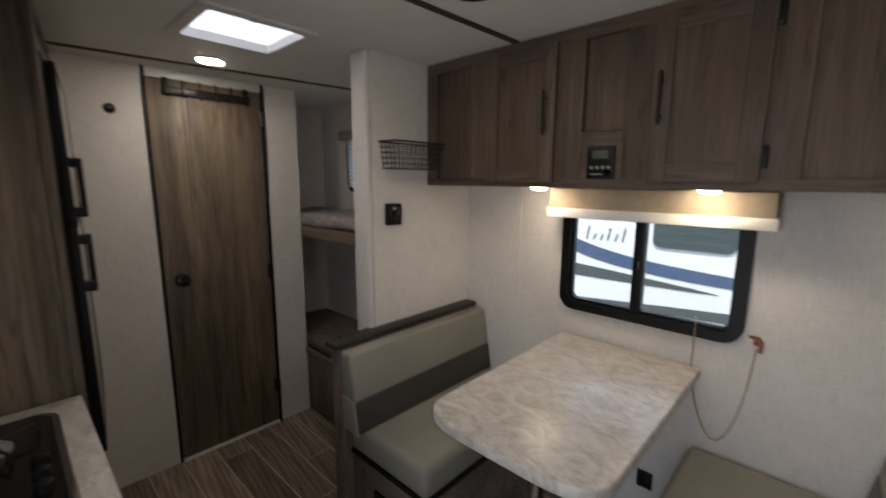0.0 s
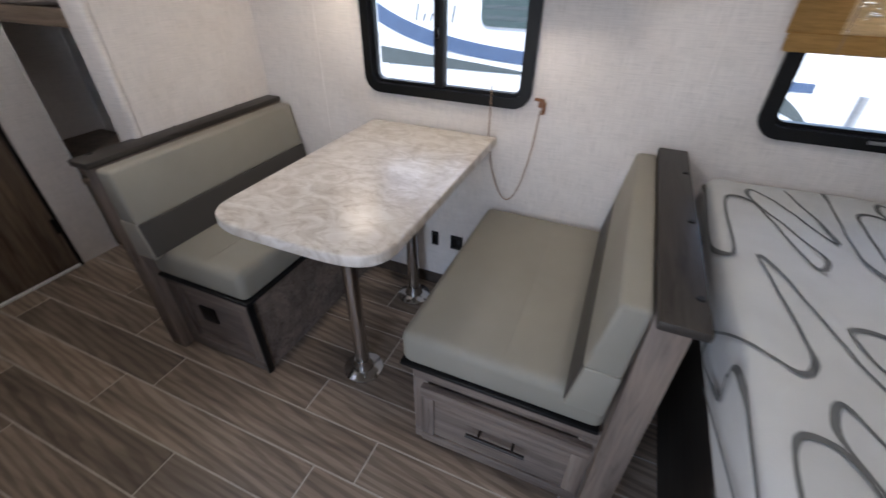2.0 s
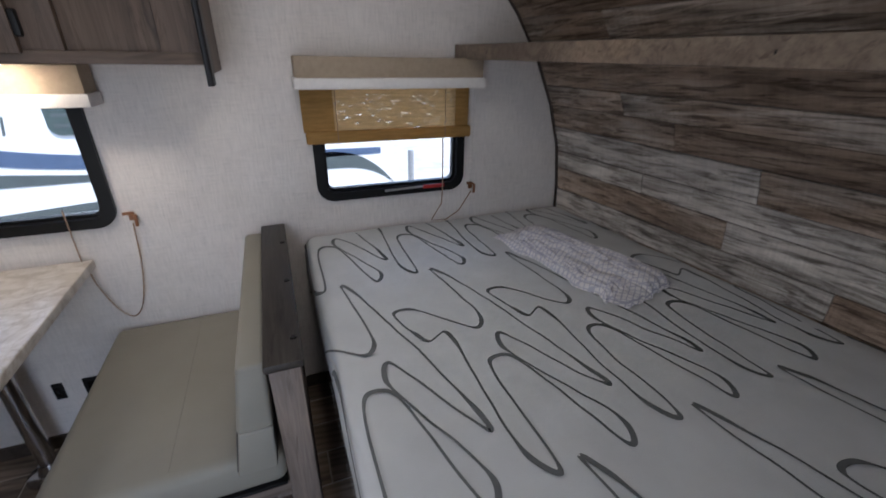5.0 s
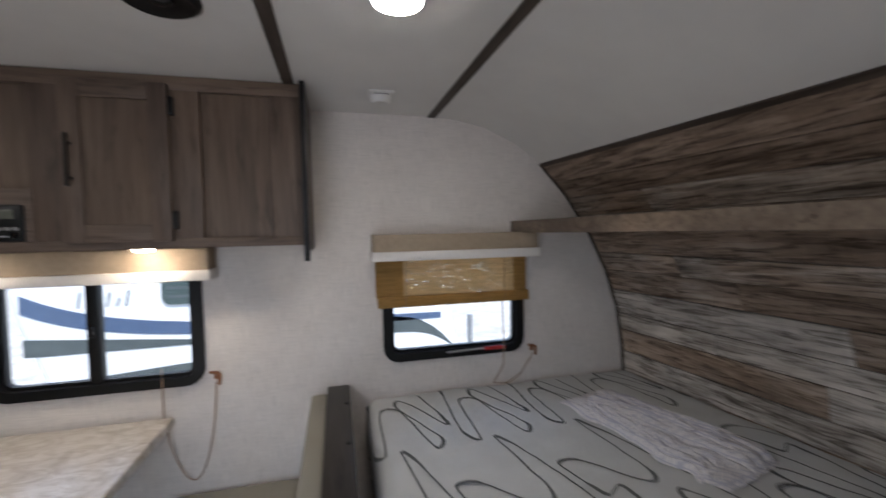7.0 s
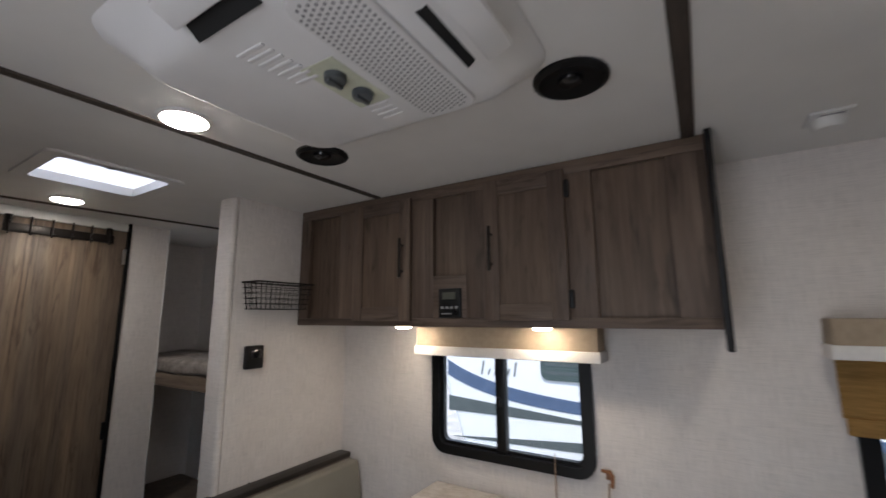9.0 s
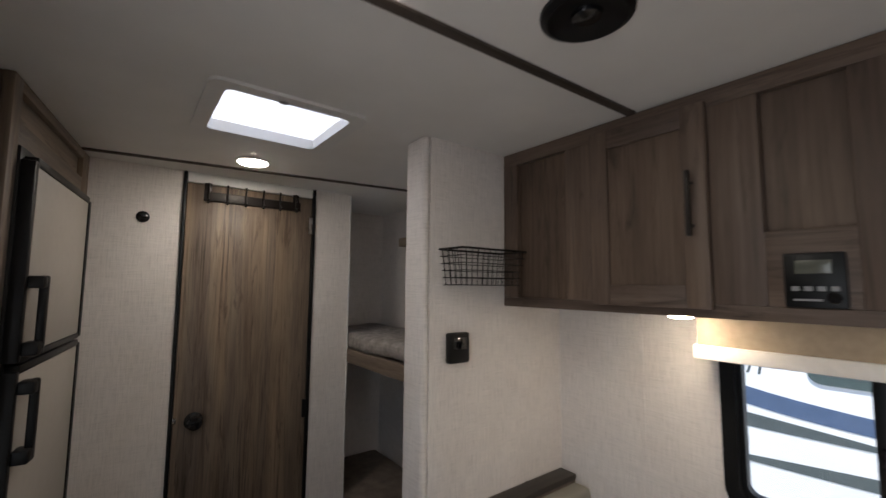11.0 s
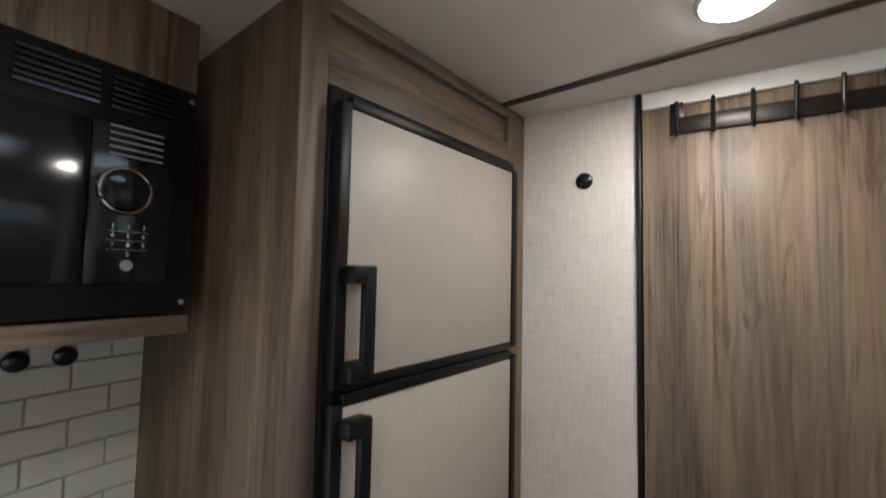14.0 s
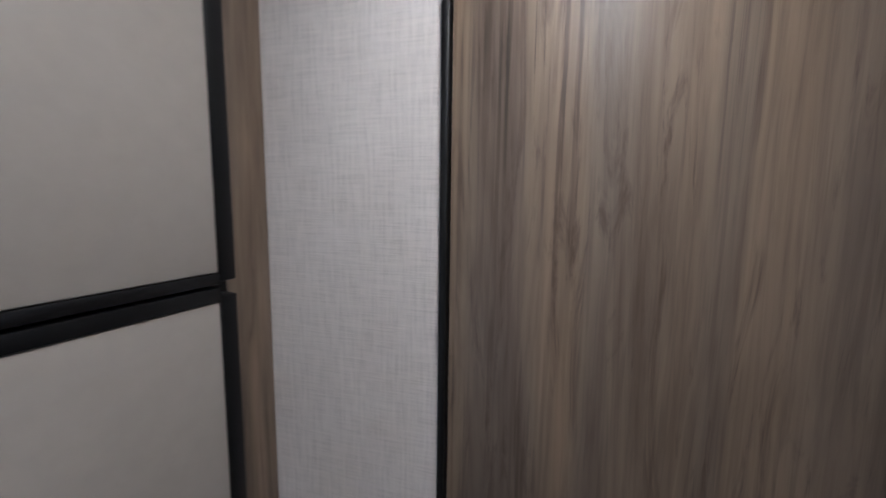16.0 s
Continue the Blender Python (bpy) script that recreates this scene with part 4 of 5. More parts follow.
sheet = thing("folded_sheet", (1.50, 1.215, 0.80), "folded pale diamond-print sheet lying on the bed", "bed sheet")
rot = Matrix.Translation((1.50, 1.215, 0.80)) @ Matrix.Rotation(radians(-78), 4, "Z")
for k, (dx, dy, lx, ly, z0, hh, tw) in enumerate(((0.0, 0.0, 0.64, 0.27, 0.0, 0.018, 0), (0.02, 0.04, 0.58, 0.15, 0.016, 0.026, 5), (0.02, -0.085, 0.5, 0.11, 0.012, 0.018, -6))):
    n, mm = 40, 22
    bm = bmesh.new()
    tr = rot @ Matrix.Translation((dx, dy, 0)) @ Matrix.Rotation(radians(tw), 4, "Z")
    grid = {}
    for i in range(n + 1):
        for j in range(mm + 1):
            u, w = i / n * 2 - 1, j / mm * 2 - 1
            edge = max(0.0, 1 - abs(u) ** 8) * max(0.0, 1 - abs(w) ** 6)
            p = Vector((u * lx / 2 + 0.03 * noise.noise(Vector((w * 3, k, 1))), w * ly / 2 + 0.03 * noise.noise(Vector((u * 3, k, 5))), 0))
            p.z = z0 * (edge ** 0.4) + hh * edge ** 0.5 + 0.016 * edge * noise.noise(Vector((u * 4, w * 6, k * 3))) + 0.003
            grid[i, j] = bm.verts.new(tr @ p)
    for i in range(n):
        for j in range(mm):
            bm.faces.new((grid[i, j], grid[i + 1, j], grid[i + 1, j + 1], grid[i, j + 1]))
    part("fold", bm, M_SHEET, sheet)

# shelf over the bed
sh = thing("bed_shelf", (1.36, 0.7, 1.47), "brown wood shelf rail across the front wall", "shelf")
part("rail", slab([(1.243, 1.795), (1.262, 1.795), (1.43, Y0 + 0.01), (1.411, Y0 + 0.01)], "z", 1.474, 1.527, 0.003), M_FCABH, sh)
part("board", slab([(1.26, 1.795), (1.63, 1.795), (1.79, Y0 + 0.01), (1.428, Y0 + 0.01)], "z", 1.486, 1.502), M_FCABH, sh)
for yy in (1.55, 0.62):
    part("screw", lathe([(0.005, 0), (0.004, 0.003)], (1.243 + 0.168 * (1.795 - yy) / 2.235, yy, 1.50), "X", 10), M_BLACK, sh)
rl = thing("reading_light", (1.45, 1.36, 1.47), "tiny white spot light under the bed shelf", "lamp")
part("rim", lathe([(0.016, 0), (0.016, 0.008), (0.013, 0.010)], (1.40, 1.38, 1.487), "-Z", 16), M_CHROME, rl)

# ---- ceiling fixtures ----
for lx, ly in ((-1.878, 0.805), (-0.724, 0.695), (0.618, 0.937)):
    cl = thing("ceiling_light", (lx, ly, H), "lit round recessed white ceiling light", "lamp", "ceiling lights")
    part("rim", lathe([(0.062, 0), (0.061, 0.005), (0.056, 0.008)], (lx, ly, H + 0.0005), "-Z"), M_TRIMWHITE, cl)
    part("diffuser", lathe([(0.055, 0), (0.05, 0.004), (0.03, 0.006)], (lx, ly, H - 0.006), "-Z"), M_LAMP, cl, "glowing diffuser")
for lx, ly in ((-0.615, 1.042), (0.14, 1.035)):
    sp = thing("ceiling_speaker", (lx, ly, H), "round black ceiling speaker", "speaker", "ceiling speakers")
    part("ring", lathe([(0.078, 0), (0.077, 0.006), (0.066, 0.012), (0.06, 0.008), (0.03, 0.002)], (lx, ly, H + 0.0005), "-Z"), M_BLACK, sp)
    part("dome", lathe([(0.027, 0), (0.024, 0.008), (0.012, 0.014)], (lx, ly, H), "-Z"), M_GLOSSBLACK, sp)
sd = thing("smoke_detector", (0.643, 1.545, H), "small white smoke detector on the ceiling", "smoke detector")
part("plate", B(0.60, 0.686, 1.50, 1.59, H - 0.008, H, bev=0.003), M_TRIMWHITE, sd)
part("body", lathe([(0.036, 0), (0.035, 0.018), (0.028, 0.026)], (0.643, 1.55, H - 0.008), "-Z"), M_TRIMWHITE, sd)
for i in range(3):
    part("vent", B(0.62, 0.668, 1.512 + i * 0.009, 1.515 + i * 0.009, H - 0.0105, H - 0.0075), M_PRINT, sd)

# roof vent
rv = thing("roof_vent", (-1.41, 0.76, H), "bright white roof vent with translucent lid", "roof vent")
a, b, c, d = SK
loop_o = [(x, y) for x, y in rounded(a - 0.035, b + 0.035, c - 0.035, d + 0.035, 0.03)]
loop_i = [(x, y) for x, y in rounded(a + 0.004, b - 0.004, c + 0.004, d - 0.004, 0.02)]
bm = ring(loop_o, loop_i, 0, 0.008)
for v in bm.verts:
    v.co = Vector((v.co.x, v.co.z, H - v.co.y))
part("frame", bm, M_TRIMWHITE, rv)
for bx in ((a - 0.012, a + 0.002, c, d), (b - 0.002, b + 0.012, c, d), (a, b, c - 0.012, c + 0.002), (a, b, d - 0.002, d + 0.012)):
    part("liner", B(*bx, H - 0.002, H + 0.025), M_TRIMWHITE, rv)
lid = part("lid", B(a - 0.03, b + 0.03, c - 0.03, d + 0.03, H + 0.025, H + 0.033, bev=0.003), M_DOME, rv, "translucent white lid")
part("crank", lathe([(0.02, 0), (0.02, 0.01), (0.012, 0.02)], (-1.275, 0.74, H + 0.012), "-Z", 16), M_GREY, rv)

# ---- air conditioner ----
AX0, AX1, AY0, AY1, AZ = -0.535, 0.125, 0.425, 0.975, 1.905
ac = thing("air_conditioner", (-0.2, 0.7, H), "white ceiling air conditioner with grille and knobs", "air conditioner")


def housing():
    """Rounded tray that slopes in from the ceiling to a flat underside."""
    bm = bmesh.new()
    loops = []
    for inset, z, r in ((0.0, H - 0.001, 0.07), (0.006, H - 0.012, 0.07), (0.05, AZ + 0.024, 0.06), (0.064, AZ + 0.008, 0.055), (0.082, AZ, 0.045)):
        loops.append([bm.verts.new((x, y, z)) for x, y in rounded(AX0 + inset, AX1 - inset, AY0 + inset, AY1 - inset, r)])
    n = len(loops[0])
    for a, b in zip(loops, loops[1:]):
        for k in range(n):
            bm.faces.new((a[k], a[(k + 1) % n], b[(k + 1) % n], b[k]))
    bm.faces.new(loops[0]), bm.faces.new(loops[-1])
    bmesh.ops.recalc_face_normals(bm, faces=bm.faces)
    return bm


part("housing", housing(), M_AC, ac)
GX0, GX1, GY0, GY1 = -0.118, 0.0, 0.512, 0.888
gr = part("grille", slab(rounded(GX0, GX1, GY0, GY1, 0.028), "z", AZ - 0.008, AZ + 0.004, 0.004), M_AC, ac, "perforated white grille")


def holes_mesh():
    bm = bmesh.new()
    for i in range(10):
        for j in range(34):
            x = GX0 + 0.011 + i * 0.0105
            y = GY0 + 0.016 + j * 0.0102 + (i % 2) * 0.0051
            if y < GY1 - 0.014 and not (i in (0, 9) and (y < GY0 + 0.03 or y > GY1 - 0.03)):
                vs = [bm.verts.new((x + 0.0031 * math.cos(q), y + 0.0031 * math.sin(q), AZ - 0.0086)) for q in [k * math.pi / 3 for k in range(6)]]
                bm.faces.new(list(reversed(vs)))
    return bm


tagged(part("perforation", holes_mesh(), M_PRINT, gr), kind="stuff")
# outlets in the middle of the east and south skirts, each with a hinged flap
tilt_e = Matrix.Translation((0.05, 0.70, AZ + 0.008)) @ Matrix.Rotation(radians(-38), 4, "Y")
part("outlet", box(bmesh.new(), -0.02, 0.02, -0.073, 0.073, -0.004, 0.012, m=tilt_e), M_DARK, ac, "dark air outlet slot")
flap_e = Matrix.Translation((0.082, 0.70, AZ + 0.012)) @ Matrix.Rotation(radians(-20), 4, "Y")
part("flap", box(bmesh.new(), -0.016, 0.03, -0.082, 0.082, -0.012, 0.004, bev=0.005, m=flap_e), M_AC, ac)
tilt_s = Matrix.Translation((-0.205, 0.492, AZ + 0.006)) @ Matrix.Rotation(radians(-38), 4, "X")
part("outlet", box(bmesh.new(), -0.074, 0.074, -0.014, 0.014, -0.004, 0.012, m=tilt_s), M_DARK, ac, "dark air outlet slot")
flap_s = Matrix.Translation((-0.205, 0.462, AZ + 0.014)) @ Matrix.Rotation(radians(-20), 4, "X")
part("flap", box(bmesh.new(), -0.084, 0.084, -0.03, 0.015, -0.012, 0.004, bev=0.005, m=flap_s), M_AC, ac)
for i in range(7):
    part("rib", B(-0.268 + i * 0.003, -0.205 + i * 0.001, 0.553 + i * 0.017, 0.561 + i * 0.017, AZ - 0.0022, AZ + 0.002, bev=0.001), M_AC, ac)
for i in range(4):
    part("rib", B(-0.205, -0.155, 0.79 + i * 0.017, 0.798 + i * 0.017, AZ - 0.0022, AZ + 0.002, bev=0.001), M_AC, ac)
part("label", B(-0.215, -0.14, 0.635, 0.785, AZ - 0.0012, AZ + 0.001), M_LABEL, ac, "pale green control label")
for kx, ky in ((-0.175, 0.677), (-0.172, 0.743)):
    kn = part("control_knob", lathe([(0.02, 0), (0.019, 0.012), (0.012, 0.014)], (kx, ky, AZ), "-Z", 18), M_KNOB, ac, "dark grey control knob")
    part("grip", B(kx - 0.004, kx + 0.004, ky - 0.017, ky + 0.017, AZ - 0.02, AZ - 0.012, bev=0.002), M_KNOB, kn)
for tx in (-0.26, -0.16):
    part("clip", B(tx - 0.034, tx + 0.034, 0.908, 0.92, AZ + 0.012, AZ + 0.022, bev=0.003), M_AC, ac)

# ---- fridge tower ----
FY = 0.235
tw = thing("fridge_tower", (-1.497, FY, 0), "tall grey-brown wood-laminate cabinet around the fridge", "cabinet")
part("side_panel", B(-1.515, -1.497, Y0 + 0.002, FY - 0.002, 0, H - 0.001, bev=0.0015), M_FCAB, tw)
part("body", B(-2.195, -1.517, Y0 + 0.002, FY - 0.04, 0, H - 0.001), M_FCAB, tw)
part("stile", B(-1.54, -1.490, FY - 0.02, FY, 0, H - 0.002, bev=0.002), M_FCAB, tw)
part("stile", B(-2.206, -2.12, FY - 0.02, FY, 0, H - 0.002, bev=0.002), M_FCAB, tw)
part("top_rail", B(-2.12, -1.54, FY - 0.02, FY - 0.0005, H - 0.03, H - 0.002, bev=0.002), M_FCABH, tw)
part("rail", B(-2.12, -1.54, FY - 0.02, FY - 0.0005, 1.828, 1.882, bev=0.002), M_FCABH, tw)
part("inset_panel", B(-2.12, -1.54, FY - 0.039, FY - 0.016, 1.88, H - 0.03), M_FCABH, tw)
part("lower_panel", B(-2.12, -1.54, FY - 0.019, FY - 0.003, 0.02, 0.55, bev=0.002), M_FCAB, tw)
tw.rotation_euler = (0, 0, radians(-7.0))
fr = thing("refrigerator", (-1.497, FY, 0.55), "two-door fridge with champagne panels and black handles", "refrigerator")
part("frame", B(-2.12, -1.54, FY - 0.018, FY + 0.006, 0.55, 1.828, bev=0.003), M_BLACK, fr, "black surround")
for z0, z1, hz0, hz1 in ((1.352, 1.79, 1.352, 1.535), (0.58, 1.312, 1.115, 1.298)):
    d = part("door", B(-2.092, -1.566, FY + 0.006, FY + 0.028, z0, z1, bev=0.004), M_FRIDGE, fr, "champagne fridge door panel")
    part("edge", B(-1.567, -1.545, FY + 0.004, FY + 0.032, z0 - 0.012, z1 + 0.008, bev=0.003), M_BLACK, d)
    part("edge", B(-2.115, -2.090, FY + 0.004, FY + 0.032, z0 - 0.012, z1 + 0.008, bev=0.003), M_BLACK, d)
    part("edge", B(-2.092, -1.567, FY + 0.004, FY + 0.031, z1, z1 + 0.02, bev=0.003), M_BLACK, d)
    part("edge", B(-2.092, -1.567, FY + 0.004, FY + 0.031, z0 - 0.016, z0, bev=0.003), M_BLACK, d)
    h = part("handle", B(-1.604, -1.58, FY + 0.046, FY + 0.062, hz0, hz1, bev=0.005), M_BLACK, d, "black moulded handle")
    part("handle_arm", B(-1.603, -1.556, FY + 0.03, FY + 0.0615, hz1 - 0.03, hz1 - 0.001, bev=0.005), M_BLACK, h)
    part("handle_arm", B(-1.603, -1.556, FY + 0.03, FY + 0.0615, hz0 + 0.001, hz0 + 0.032, bev=0.005), M_BLACK, h)

fr.rotation_euler = (0, 0, radians(-7.0))

# ---- kitchen ----
MY = -0.062
mc = thing("microwave_cabinet", (-1.1, -0.25, 1.4), "grey-brown overhead cabinet holding the microwave", "cabinet")
part("bottom", B(-1.494, -0.5, Y0 + 0.002, MY + 0.012, 1.405, 1.437, bev=0.003), M_FCABH, mc)
part("back", B(-1.494, -0.5, Y0 + 0.002, Y0 + 0.03, 1.437, H - 0.001), M_FCAB, mc)
part("top_front", B(-1.494, -0.5, MY - 0.02, MY - 0.002, 1.842, H - 0.001, bev=0.002), M_FCAB, mc)
part("side_front", B(-0.96, -0.5, MY - 0.02, MY - 0.002, 1.437, 1.842, bev=0.002), M_FCAB, mc)
mw = thing("microwave", (-1.22, -0.2, 1.44), "black built-in microwave with chrome dial ring", "microwave")
part("frame", B(-1.49, -0.97, MY - 0.03, MY + 0.012, 1.442, 1.84, bev=0.005), M_BLACK, mw)
part("body", B(-1.47, -0.99, Y0 + 0.03, MY - 0.03, 1.46, 1.82), M_BLACK, mw)
mwf = MY + 0.012
cpn = part("control_panel", B(-1.452, -1.338, mwf - 0.002, mwf + 0.006, 1.492, 1.745, bev=0.003), M_GLOSSBLACK, mw)
part("door", B(-1.333, -1.0, mwf - 0.002, mwf + 0.010, 1.492, 1.745, bev=0.004), M_GLOSSBLACK, mw, "glossy black glass door")
ringpts = [(-1.384 + 0.034 * math.cos(q), mwf + 0.009, 1.640 + 0.034 * math.sin(q)) for q in [2 * math.pi * k / 32 for k in range(33)]]
part("dial_ring", tube(bmesh.new(), ringpts, 0.0042, 8), M_CHROME, cpn, "chrome dial ring")
part("dial", lathe([(0.031, 0), (0.031, 0.012), (0.026, 0.014)], (-1.384, mwf + 0.005, 1.640), "Y", 28), M_GLOSSBLACK, cpn)


def digit(text, x, z):
    cu = bpy.data.curves.new("digit", "FONT")
    cu.body, cu.size, cu.align_x, cu.align_y, cu.extrude = text, 0.0095, "CENTER", "CENTER", 0.0002
    cu.materials.append(M_PRINTLIGHT)
    ob = new("digit", cu)
    ob.parent = cpn
    ob.rotation_euler = (radians(90), 0, radians(180))
    ob.location = (x, mwf + 0.0068, z)
    tagged(ob, "")


for k in range(10):
    r, q = (3, 1) if k == 9 else (k // 3, k % 3)
    digit("1234567890"[k], -1.371 - q * 0.021, 1.583 - r * 0.0145)
for r in range(3):
    part("rule", B(-1.42, -1.364, mwf + 0.006, mwf + 0.0066, 1.5756 - r * 0.0145, 1.5760 - r * 0.0145), M_PRINTLIGHT, cpn)
for r in range(5):
    part("key", B(-1.435, -1.36, mwf + 0.006, mwf + 0.0068, 1.695 + r * 0.011, 1.698 + r * 0.011), M_PRINT, cpn)
part("key", lathe([(0.009, 0), (0.009, 0.0008)], (-1.392, mwf + 0.006, 1.522), "Y", 18), M_PRINT, cpn)
for i in range(6):
    z = 1.768 + i * 0.0095
    for (u, w) in ((-1.455, -1.36), (-1.345, -1.25), (-1.235, -1.14)):
        part("vent_slat", B(u, w, mwf - 0.001, mwf + 0.005, z, z + 0.005), M_GLOSSBLACK, mw)
for sz in (1.46, 1.82):
    part("screw", lathe([(0.005, 0), (0.004, 0.002)], (-1.48, mwf, sz), "Y", 10), M_PRINT, mw)

for ob in (mc, mw):
    ob.location = Vector(ob.location) + Vector((0.016, 0.02, 0.004))

kc = thing("kitchen_counter", (-1.0, -0.1, 0), "marbled laminate counter on grey-brown base cabinet", "kitchen counter")
part("base", B(-1.494, -0.46, Y0 + 0.002, 0.20, 0.08, 0.775), M_FCAB, kc)
part("kick", B(-1.494, -0.46, Y0 + 0.002, 0.15, 0.0, 0.08), M_DARK, kc)
part("worktop", B(-1.494, -0.44, Y0 + 0.002, 0.225, 0.775, 0.81, bev=0.005), M_MARBLE, kc, "marbled laminate worktop")
kd = part("cabinet_door", B(-1.46, -0.99, 0.2, 0.218, 0.12, 0.74, bev=0.003), M_FCAB, kc)
part("handle", tube(bmesh.new(), [(-1.03, 0.222, 0.55), (-1.03, 0.245, 0.56), (-1.03, 0.245, 0.70), (-1.03, 0.222, 0.71)], 0.006), M_BLACKMETAL, kd, "black bar handle")
so = thing("stove", (-1.15, -0.05, 0.81), "black recessed gas cooktop with chrome rim", "stove")
part("rim", slab(rounded(-1.41, -0.78, -0.30, 0.165, 0.05), "z", 0.81, 0.822, 0.004), M_CHROME, so)
part("top", slab(rounded(-1.395, -0.795, -0.285, 0.15, 0.045), "z", 0.815, 0.826, 0.003), M_GLOSSBLACK, so)
for bx, by in ((-1.24, 0.03), (-1.24, -0.17), (-0.95, -0.06)):
    bu = part("burner", lathe([(0.045, 0), (0.045, 0.01), (0.03, 0.014), (0.03, 0.022), (0.012, 0.024)], (bx, by, 0.825)), M_GREY, so, "gas burner")
    bm = bmesh.new()
    for k in range(4):
        q = k * math.pi / 2 + 0.4
        tube(bm, [(bx + 0.03 * math.cos(q), by + 0.03 * math.sin(q), 0.853), (bx + 0.095 * math.cos(q), by + 0.095 * math.sin(q), 0.853), (bx + 0.1 * math.cos(q), by + 0.1 * math.sin(q), 0.826)], 0.004, 6)
    part("grate", bm, M_BLACKMETAL, bu)
for i in range(3):
    part("knob", lathe([(0.017, 0), (0.016, 0.016), (0.01, 0.02)], (-1.12 + i * 0.06, 0.115, 0.826), seg=16), M_BLACK, so)
sw = [(-1.428, 1.326), (-1.35, 1.326)]
for u, w in sw:
    single("switch_knob", lathe([(0.022, 0), (0.021, 0.006), (0.012, 0.010)], (u, Y0 + 0.014, w), "Y", 18), M_GLOSSBLACK, "round black socket on the tiled splashback", "socket")

# ---- outside ----
structure("ground", B(-70, 70, -70, 80, -0.92, -0.9), plain("pale_gravel", (0.34, 0.32, 0.29), 0.9, 0, 0.25, 3, 0.4), "pale gravel lot", "ground")
M_RVWHITE = plain("white_gelcoat", (0.82, 0.82, 0.81), 0.3, 0, 0.02)
M_RVBLUE = plain("blue_decal", (0.07, 0.105, 0.18), 0.35)
M_RVGREY = plain("grey_decal", (0.075, 0.09, 0.09), 0.35)
M_TINT = plain("tinted_glass", (0.06, 0.085, 0.08), 0.15)
NY = 4.0


def neighbour(y, x0, x1, z0, z1):
    t = thing("parked_trailer", ((x0 + x1) / 2, y + 1.2, -0.9), "white travel trailer with blue and grey decals", "trailer")
    prof = [(x0 + 0.45, z0), (x1 - 0.5, z0), (x1, z0 + 0.9), (x1 - 0.25, z1 - 0.3), (x1 - 0.7, z1), (x0 - 0.25, z1), (x0, z0 + 1.3)]
    part("body", slab(prof, "y", y, y + 2.4, 0.05), M_RVWHITE, t)
    return t


nb = neighbour(NY, -2.0, 1.6, -0.45, 2.3)


def swoosh(zf, wf, xa, xb, mat, n=26):
    up, lo = [], []
    for i in range(n + 1):
        u = i / n
        x = xa + (xb - xa) * u
        up.append((x, zf(u) + wf(u) / 2))
        lo.append((x, zf(u) - wf(u) / 2))
    part("decal", slab(up + lo[::-1], "y", NY - 0.004, NY + 0.002), mat, nb)


swoosh(lambda u: 0.665 + 0.31 * math.exp(-5.7 * u), lambda u: 0.15 - 0.09 * u ** 0.7, -1.96, 1.45, M_RVBLUE)
swoosh(lambda u: 0.625 - 0.05 * u, lambda u: 0.14 * (1 - u) ** 0.8 + 0.004, -1.95, -0.45, M_RVGREY)
swoosh(lambda u: 0.31 + 0.15 * u, lambda u: 0.004 + 0.10 * math.sin(u * math.pi * 0.6), -1.9, 0.9, M_RVGREY)
swoosh(lambda u: 0.60 - 0.26 * u ** 3, lambda u: 0.15 * (1 - u ** 2) + 0.01, 0.9, 1.57, M_RVGREY)
nw = part("window", slab(rounded(-0.97, -0.355, 0.915, 1.5, 0.07), "y", NY - 0.012, NY + 0.01), M_TINT, nb, "dark tinted window")
for i in range(6):
    hh = (0.13, 0.06, 0.06, 0.12, 0.07, 0.13)[i]
    x = -1.58 + i * 0.068
    z = 0.925
    part("letter_stroke", slab([(x, z), (x + 0.016, z), (x + 0.04, z + hh), (x + 0.024, z + hh)], "y", NY - 0.004, NY + 0.001), M_RVGREY, nb)
for i in range(7):
    part("blind_slat", B(-0.93, -0.40, NY - 0.0135, NY - 0.011, 0.97 + i * 0.075, 0.995 + i * 0.075), M_RVGREY, nw)
part("grab_handle", tube(bmesh.new(), [(-0.2, NY - 0.01, 0.62), (-0.2, NY - 0.05, 0.65), (-0.2, NY - 0.05, 0.85), (-0.2, NY - 0.01, 0.88)], 0.012), M_BLACK, nb)
wh = part("wheel", lathe([(0.36, -0.1), (0.36, 0.05), (0.3, 0.08)], (-0.62, NY + 0.02, -0.08), "-Y", 36), M_BLACK, nb)
part("rim", lathe([(0.22, 0), (0.21, 0.02), (0.05, 0.03)], (-0.62, NY - 0.06, -0.08), "-Y", 28), M_GREY, wh)
nf = thing("trailer_hitch", (1.95, 4.1, -0.9), "white trailer tongue with upright jack", "trailer hitch")
part("beam", B(1.3, 2.6, 4.05, 4.15, -0.32, -0.22, bev=0.01), M_RVWHITE, nf)
part("jack", C((1.78, 4.1, -0.9), (1.78, 4.1, 0.63), 0.03, seg=14), M_GREY, nf, "grey jack post")
part("tank", lathe([(0.02, 0), (0.14, 0.06), (0.15, 0.3), (0.1, 0.4), (0.05, 0.42)], (2.05, 4.1, -0.23)), M_RVWHITE, nf)

# ---- pieces: floor planks, barn boards, tiles ----
floor = structure("floor", B(X0, X1, Y0, Y1, -0.06, -0.002), M_GROUT, "brown wood-look plank floor with pale joints", "floor")
PW, PL, GAP = 0.152, 0.915, 0.006
cache = {}


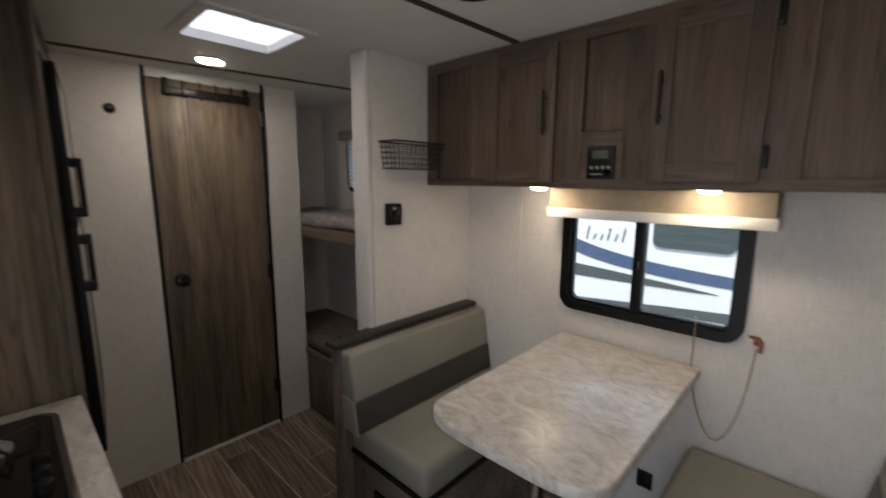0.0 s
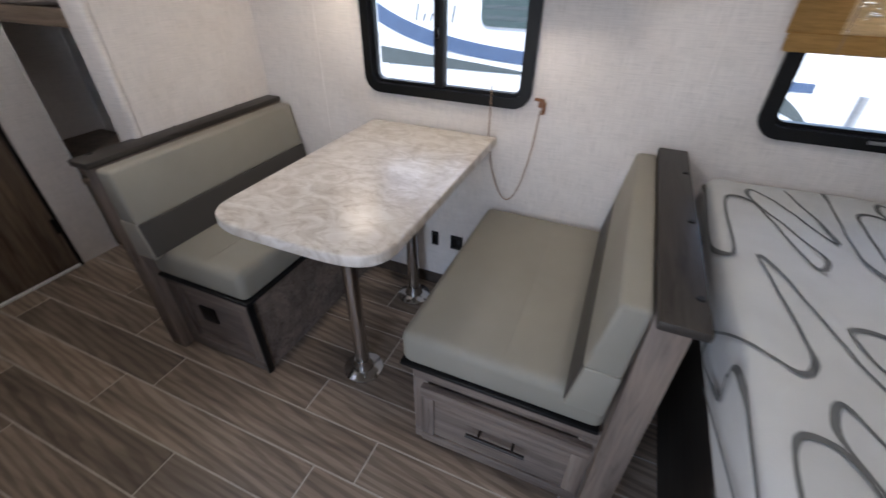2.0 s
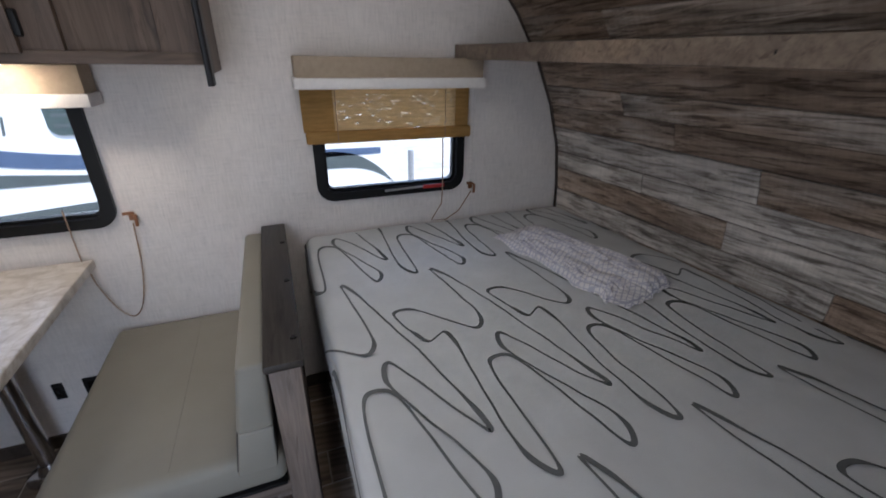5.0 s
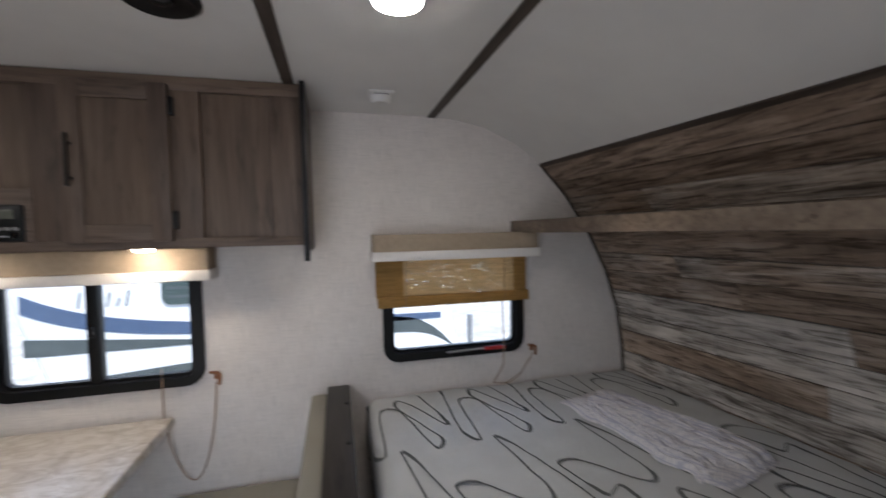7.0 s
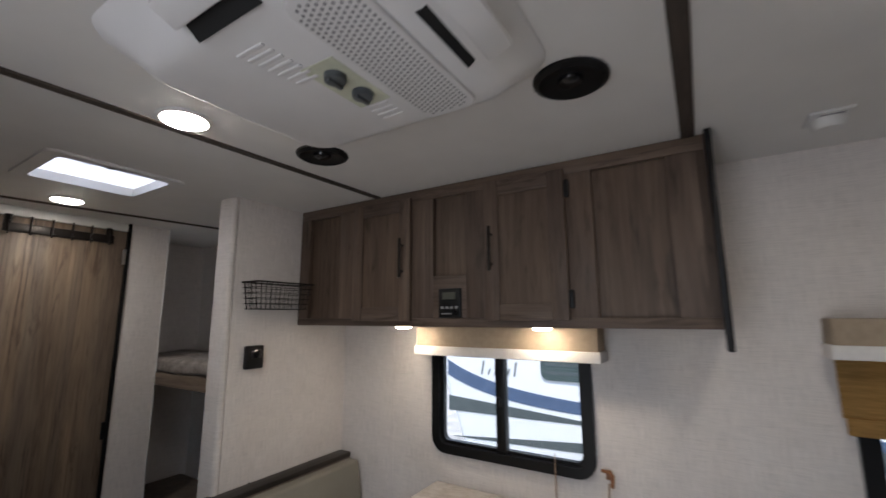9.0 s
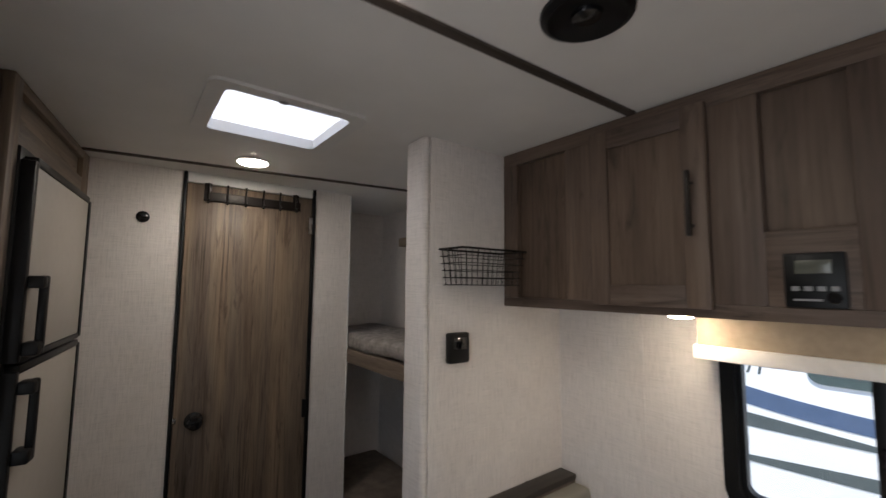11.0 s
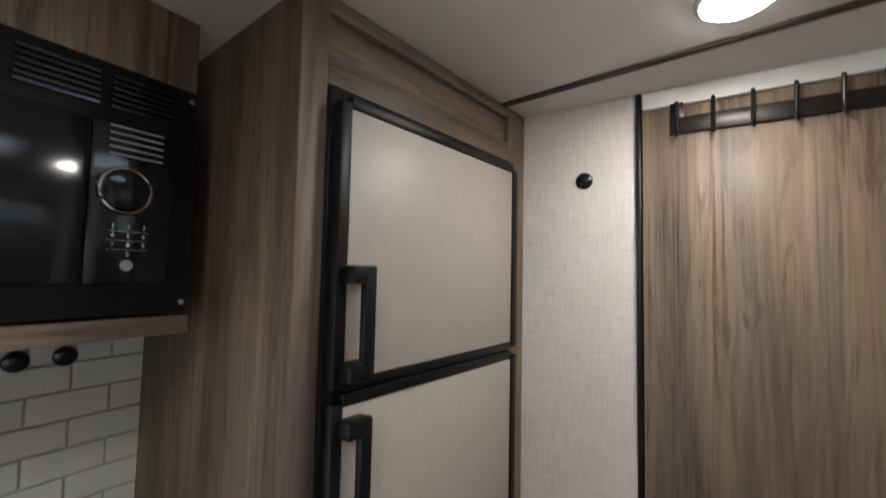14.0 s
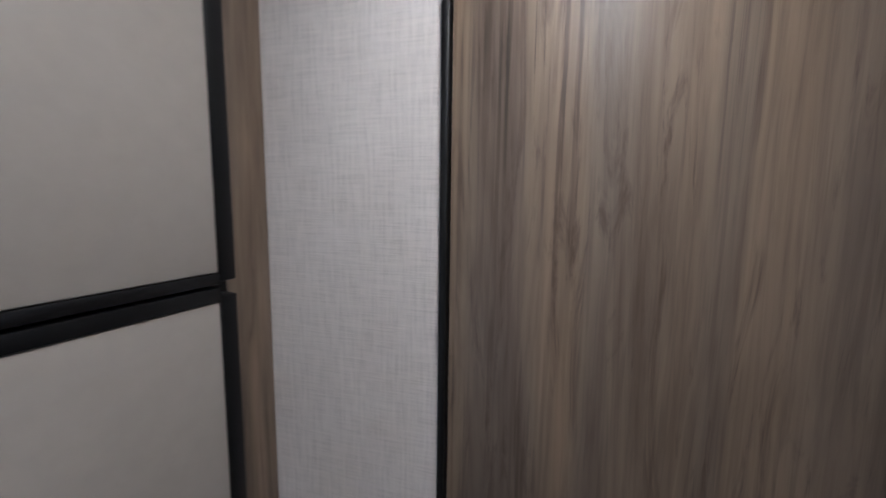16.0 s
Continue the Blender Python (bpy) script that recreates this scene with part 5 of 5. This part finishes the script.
def plank_mesh(length):
    key = round(length, 3)
    if key not in cache:
        cache[key] = as_mesh("plank", B(-length / 2 + GAP / 2, length / 2 - GAP / 2, -PW / 2 + GAP / 2, PW / 2 - GAP / 2, -0.006, 0.0, bev=0.0012, seg=1), M_FLOOR, False)
    return cache[key]


rng = random.Random(4)
row, y = 0, Y0 + PW / 2 + 0.01
while y < Y1 - 0.02:
    x = X0 - (0.31, 0.62, 0.0, 0.46)[row % 4]
    while x < 0.95:
        x_from = max(x, X0)
        ob = new("plank", plank_mesh(x + PL - x_from))
        ob.parent = floor
        ob.location = ((x_from + x + PL) / 2, y, 0.0)
        x += PL
    y += PW
    row += 1

dense = []
for (xa, za), (xb, zb) in zip(PROFILE[4:], PROFILE[5:]):
    for i in range(12):
        dense.append((xa + (xb - xa) * i / 12, za + (zb - za) * i / 12))
dense.append(PROFILE[-1])
lengths = [0.0]
for p, q in zip(dense, dense[1:]):
    lengths.append(lengths[-1] + math.hypot(q[0] - p[0], q[1] - p[1]))


def on_profile(s):
    for i in range(len(lengths) - 1):
        if lengths[i + 1] >= s:
            f = (s - lengths[i]) / max(1e-6, lengths[i + 1] - lengths[i])
            return (dense[i][0] + (dense[i + 1][0] - dense[i][0]) * f, dense[i][1] + (dense[i + 1][1] - dense[i][1]) * f)
    return dense[-1]


s = 0.004
widths = [0.105, 0.095, 0.10, 0.09, 0.115, 0.095, 0.105, 0.12, 0.085, 0.11, 0.10, 0.10]
for k, w in enumerate(widths):
    if s + w > 1.25:
        break
    strip = [on_profile(s + 0.0022 + (w - 0.0044) * q / 3) for q in range(4)]
    cuts = [Y0 + 0.002] + sorted(rng.uniform(Y0 + 0.3, Y1 - 0.3) for _ in range(1)) + [Y1 - 0.002]
    for ya, yb in zip(cuts, cuts[1:]):
        if yb - ya < 0.1:
            continue
        bm = along(strip, ya + 0.0008, yb - 0.0008, -0.006 - 0.003 * rng.random())
        ob = new("board", as_mesh("board", bm, M_BARN, False))
        ob.parent = wall_front
    s += w

backs = structure("splashback", B(-1.60, -0.30, Y0, Y0 + 0.004, 0.81, 1.405), M_TILEGROUT, "white subway tile splashback", "splashback")
TW, TH = 0.145, 0.062
tile_me = as_mesh("tile", B(-TW / 2 + 0.0015, TW / 2 - 0.0015, 0, 0.008, -TH / 2 + 0.0015, TH / 2 - 0.0015, bev=0.003), M_TILE, False)
for r in range(9):
    for q in range(9):
        ob = new("tile", tile_me)
        ob.parent = backs
        ob.location = (-1.66 + TW / 2 + q * TW + (TW / 2 if r % 2 else 0), Y0 + 0.004, 0.845 + r * TH)
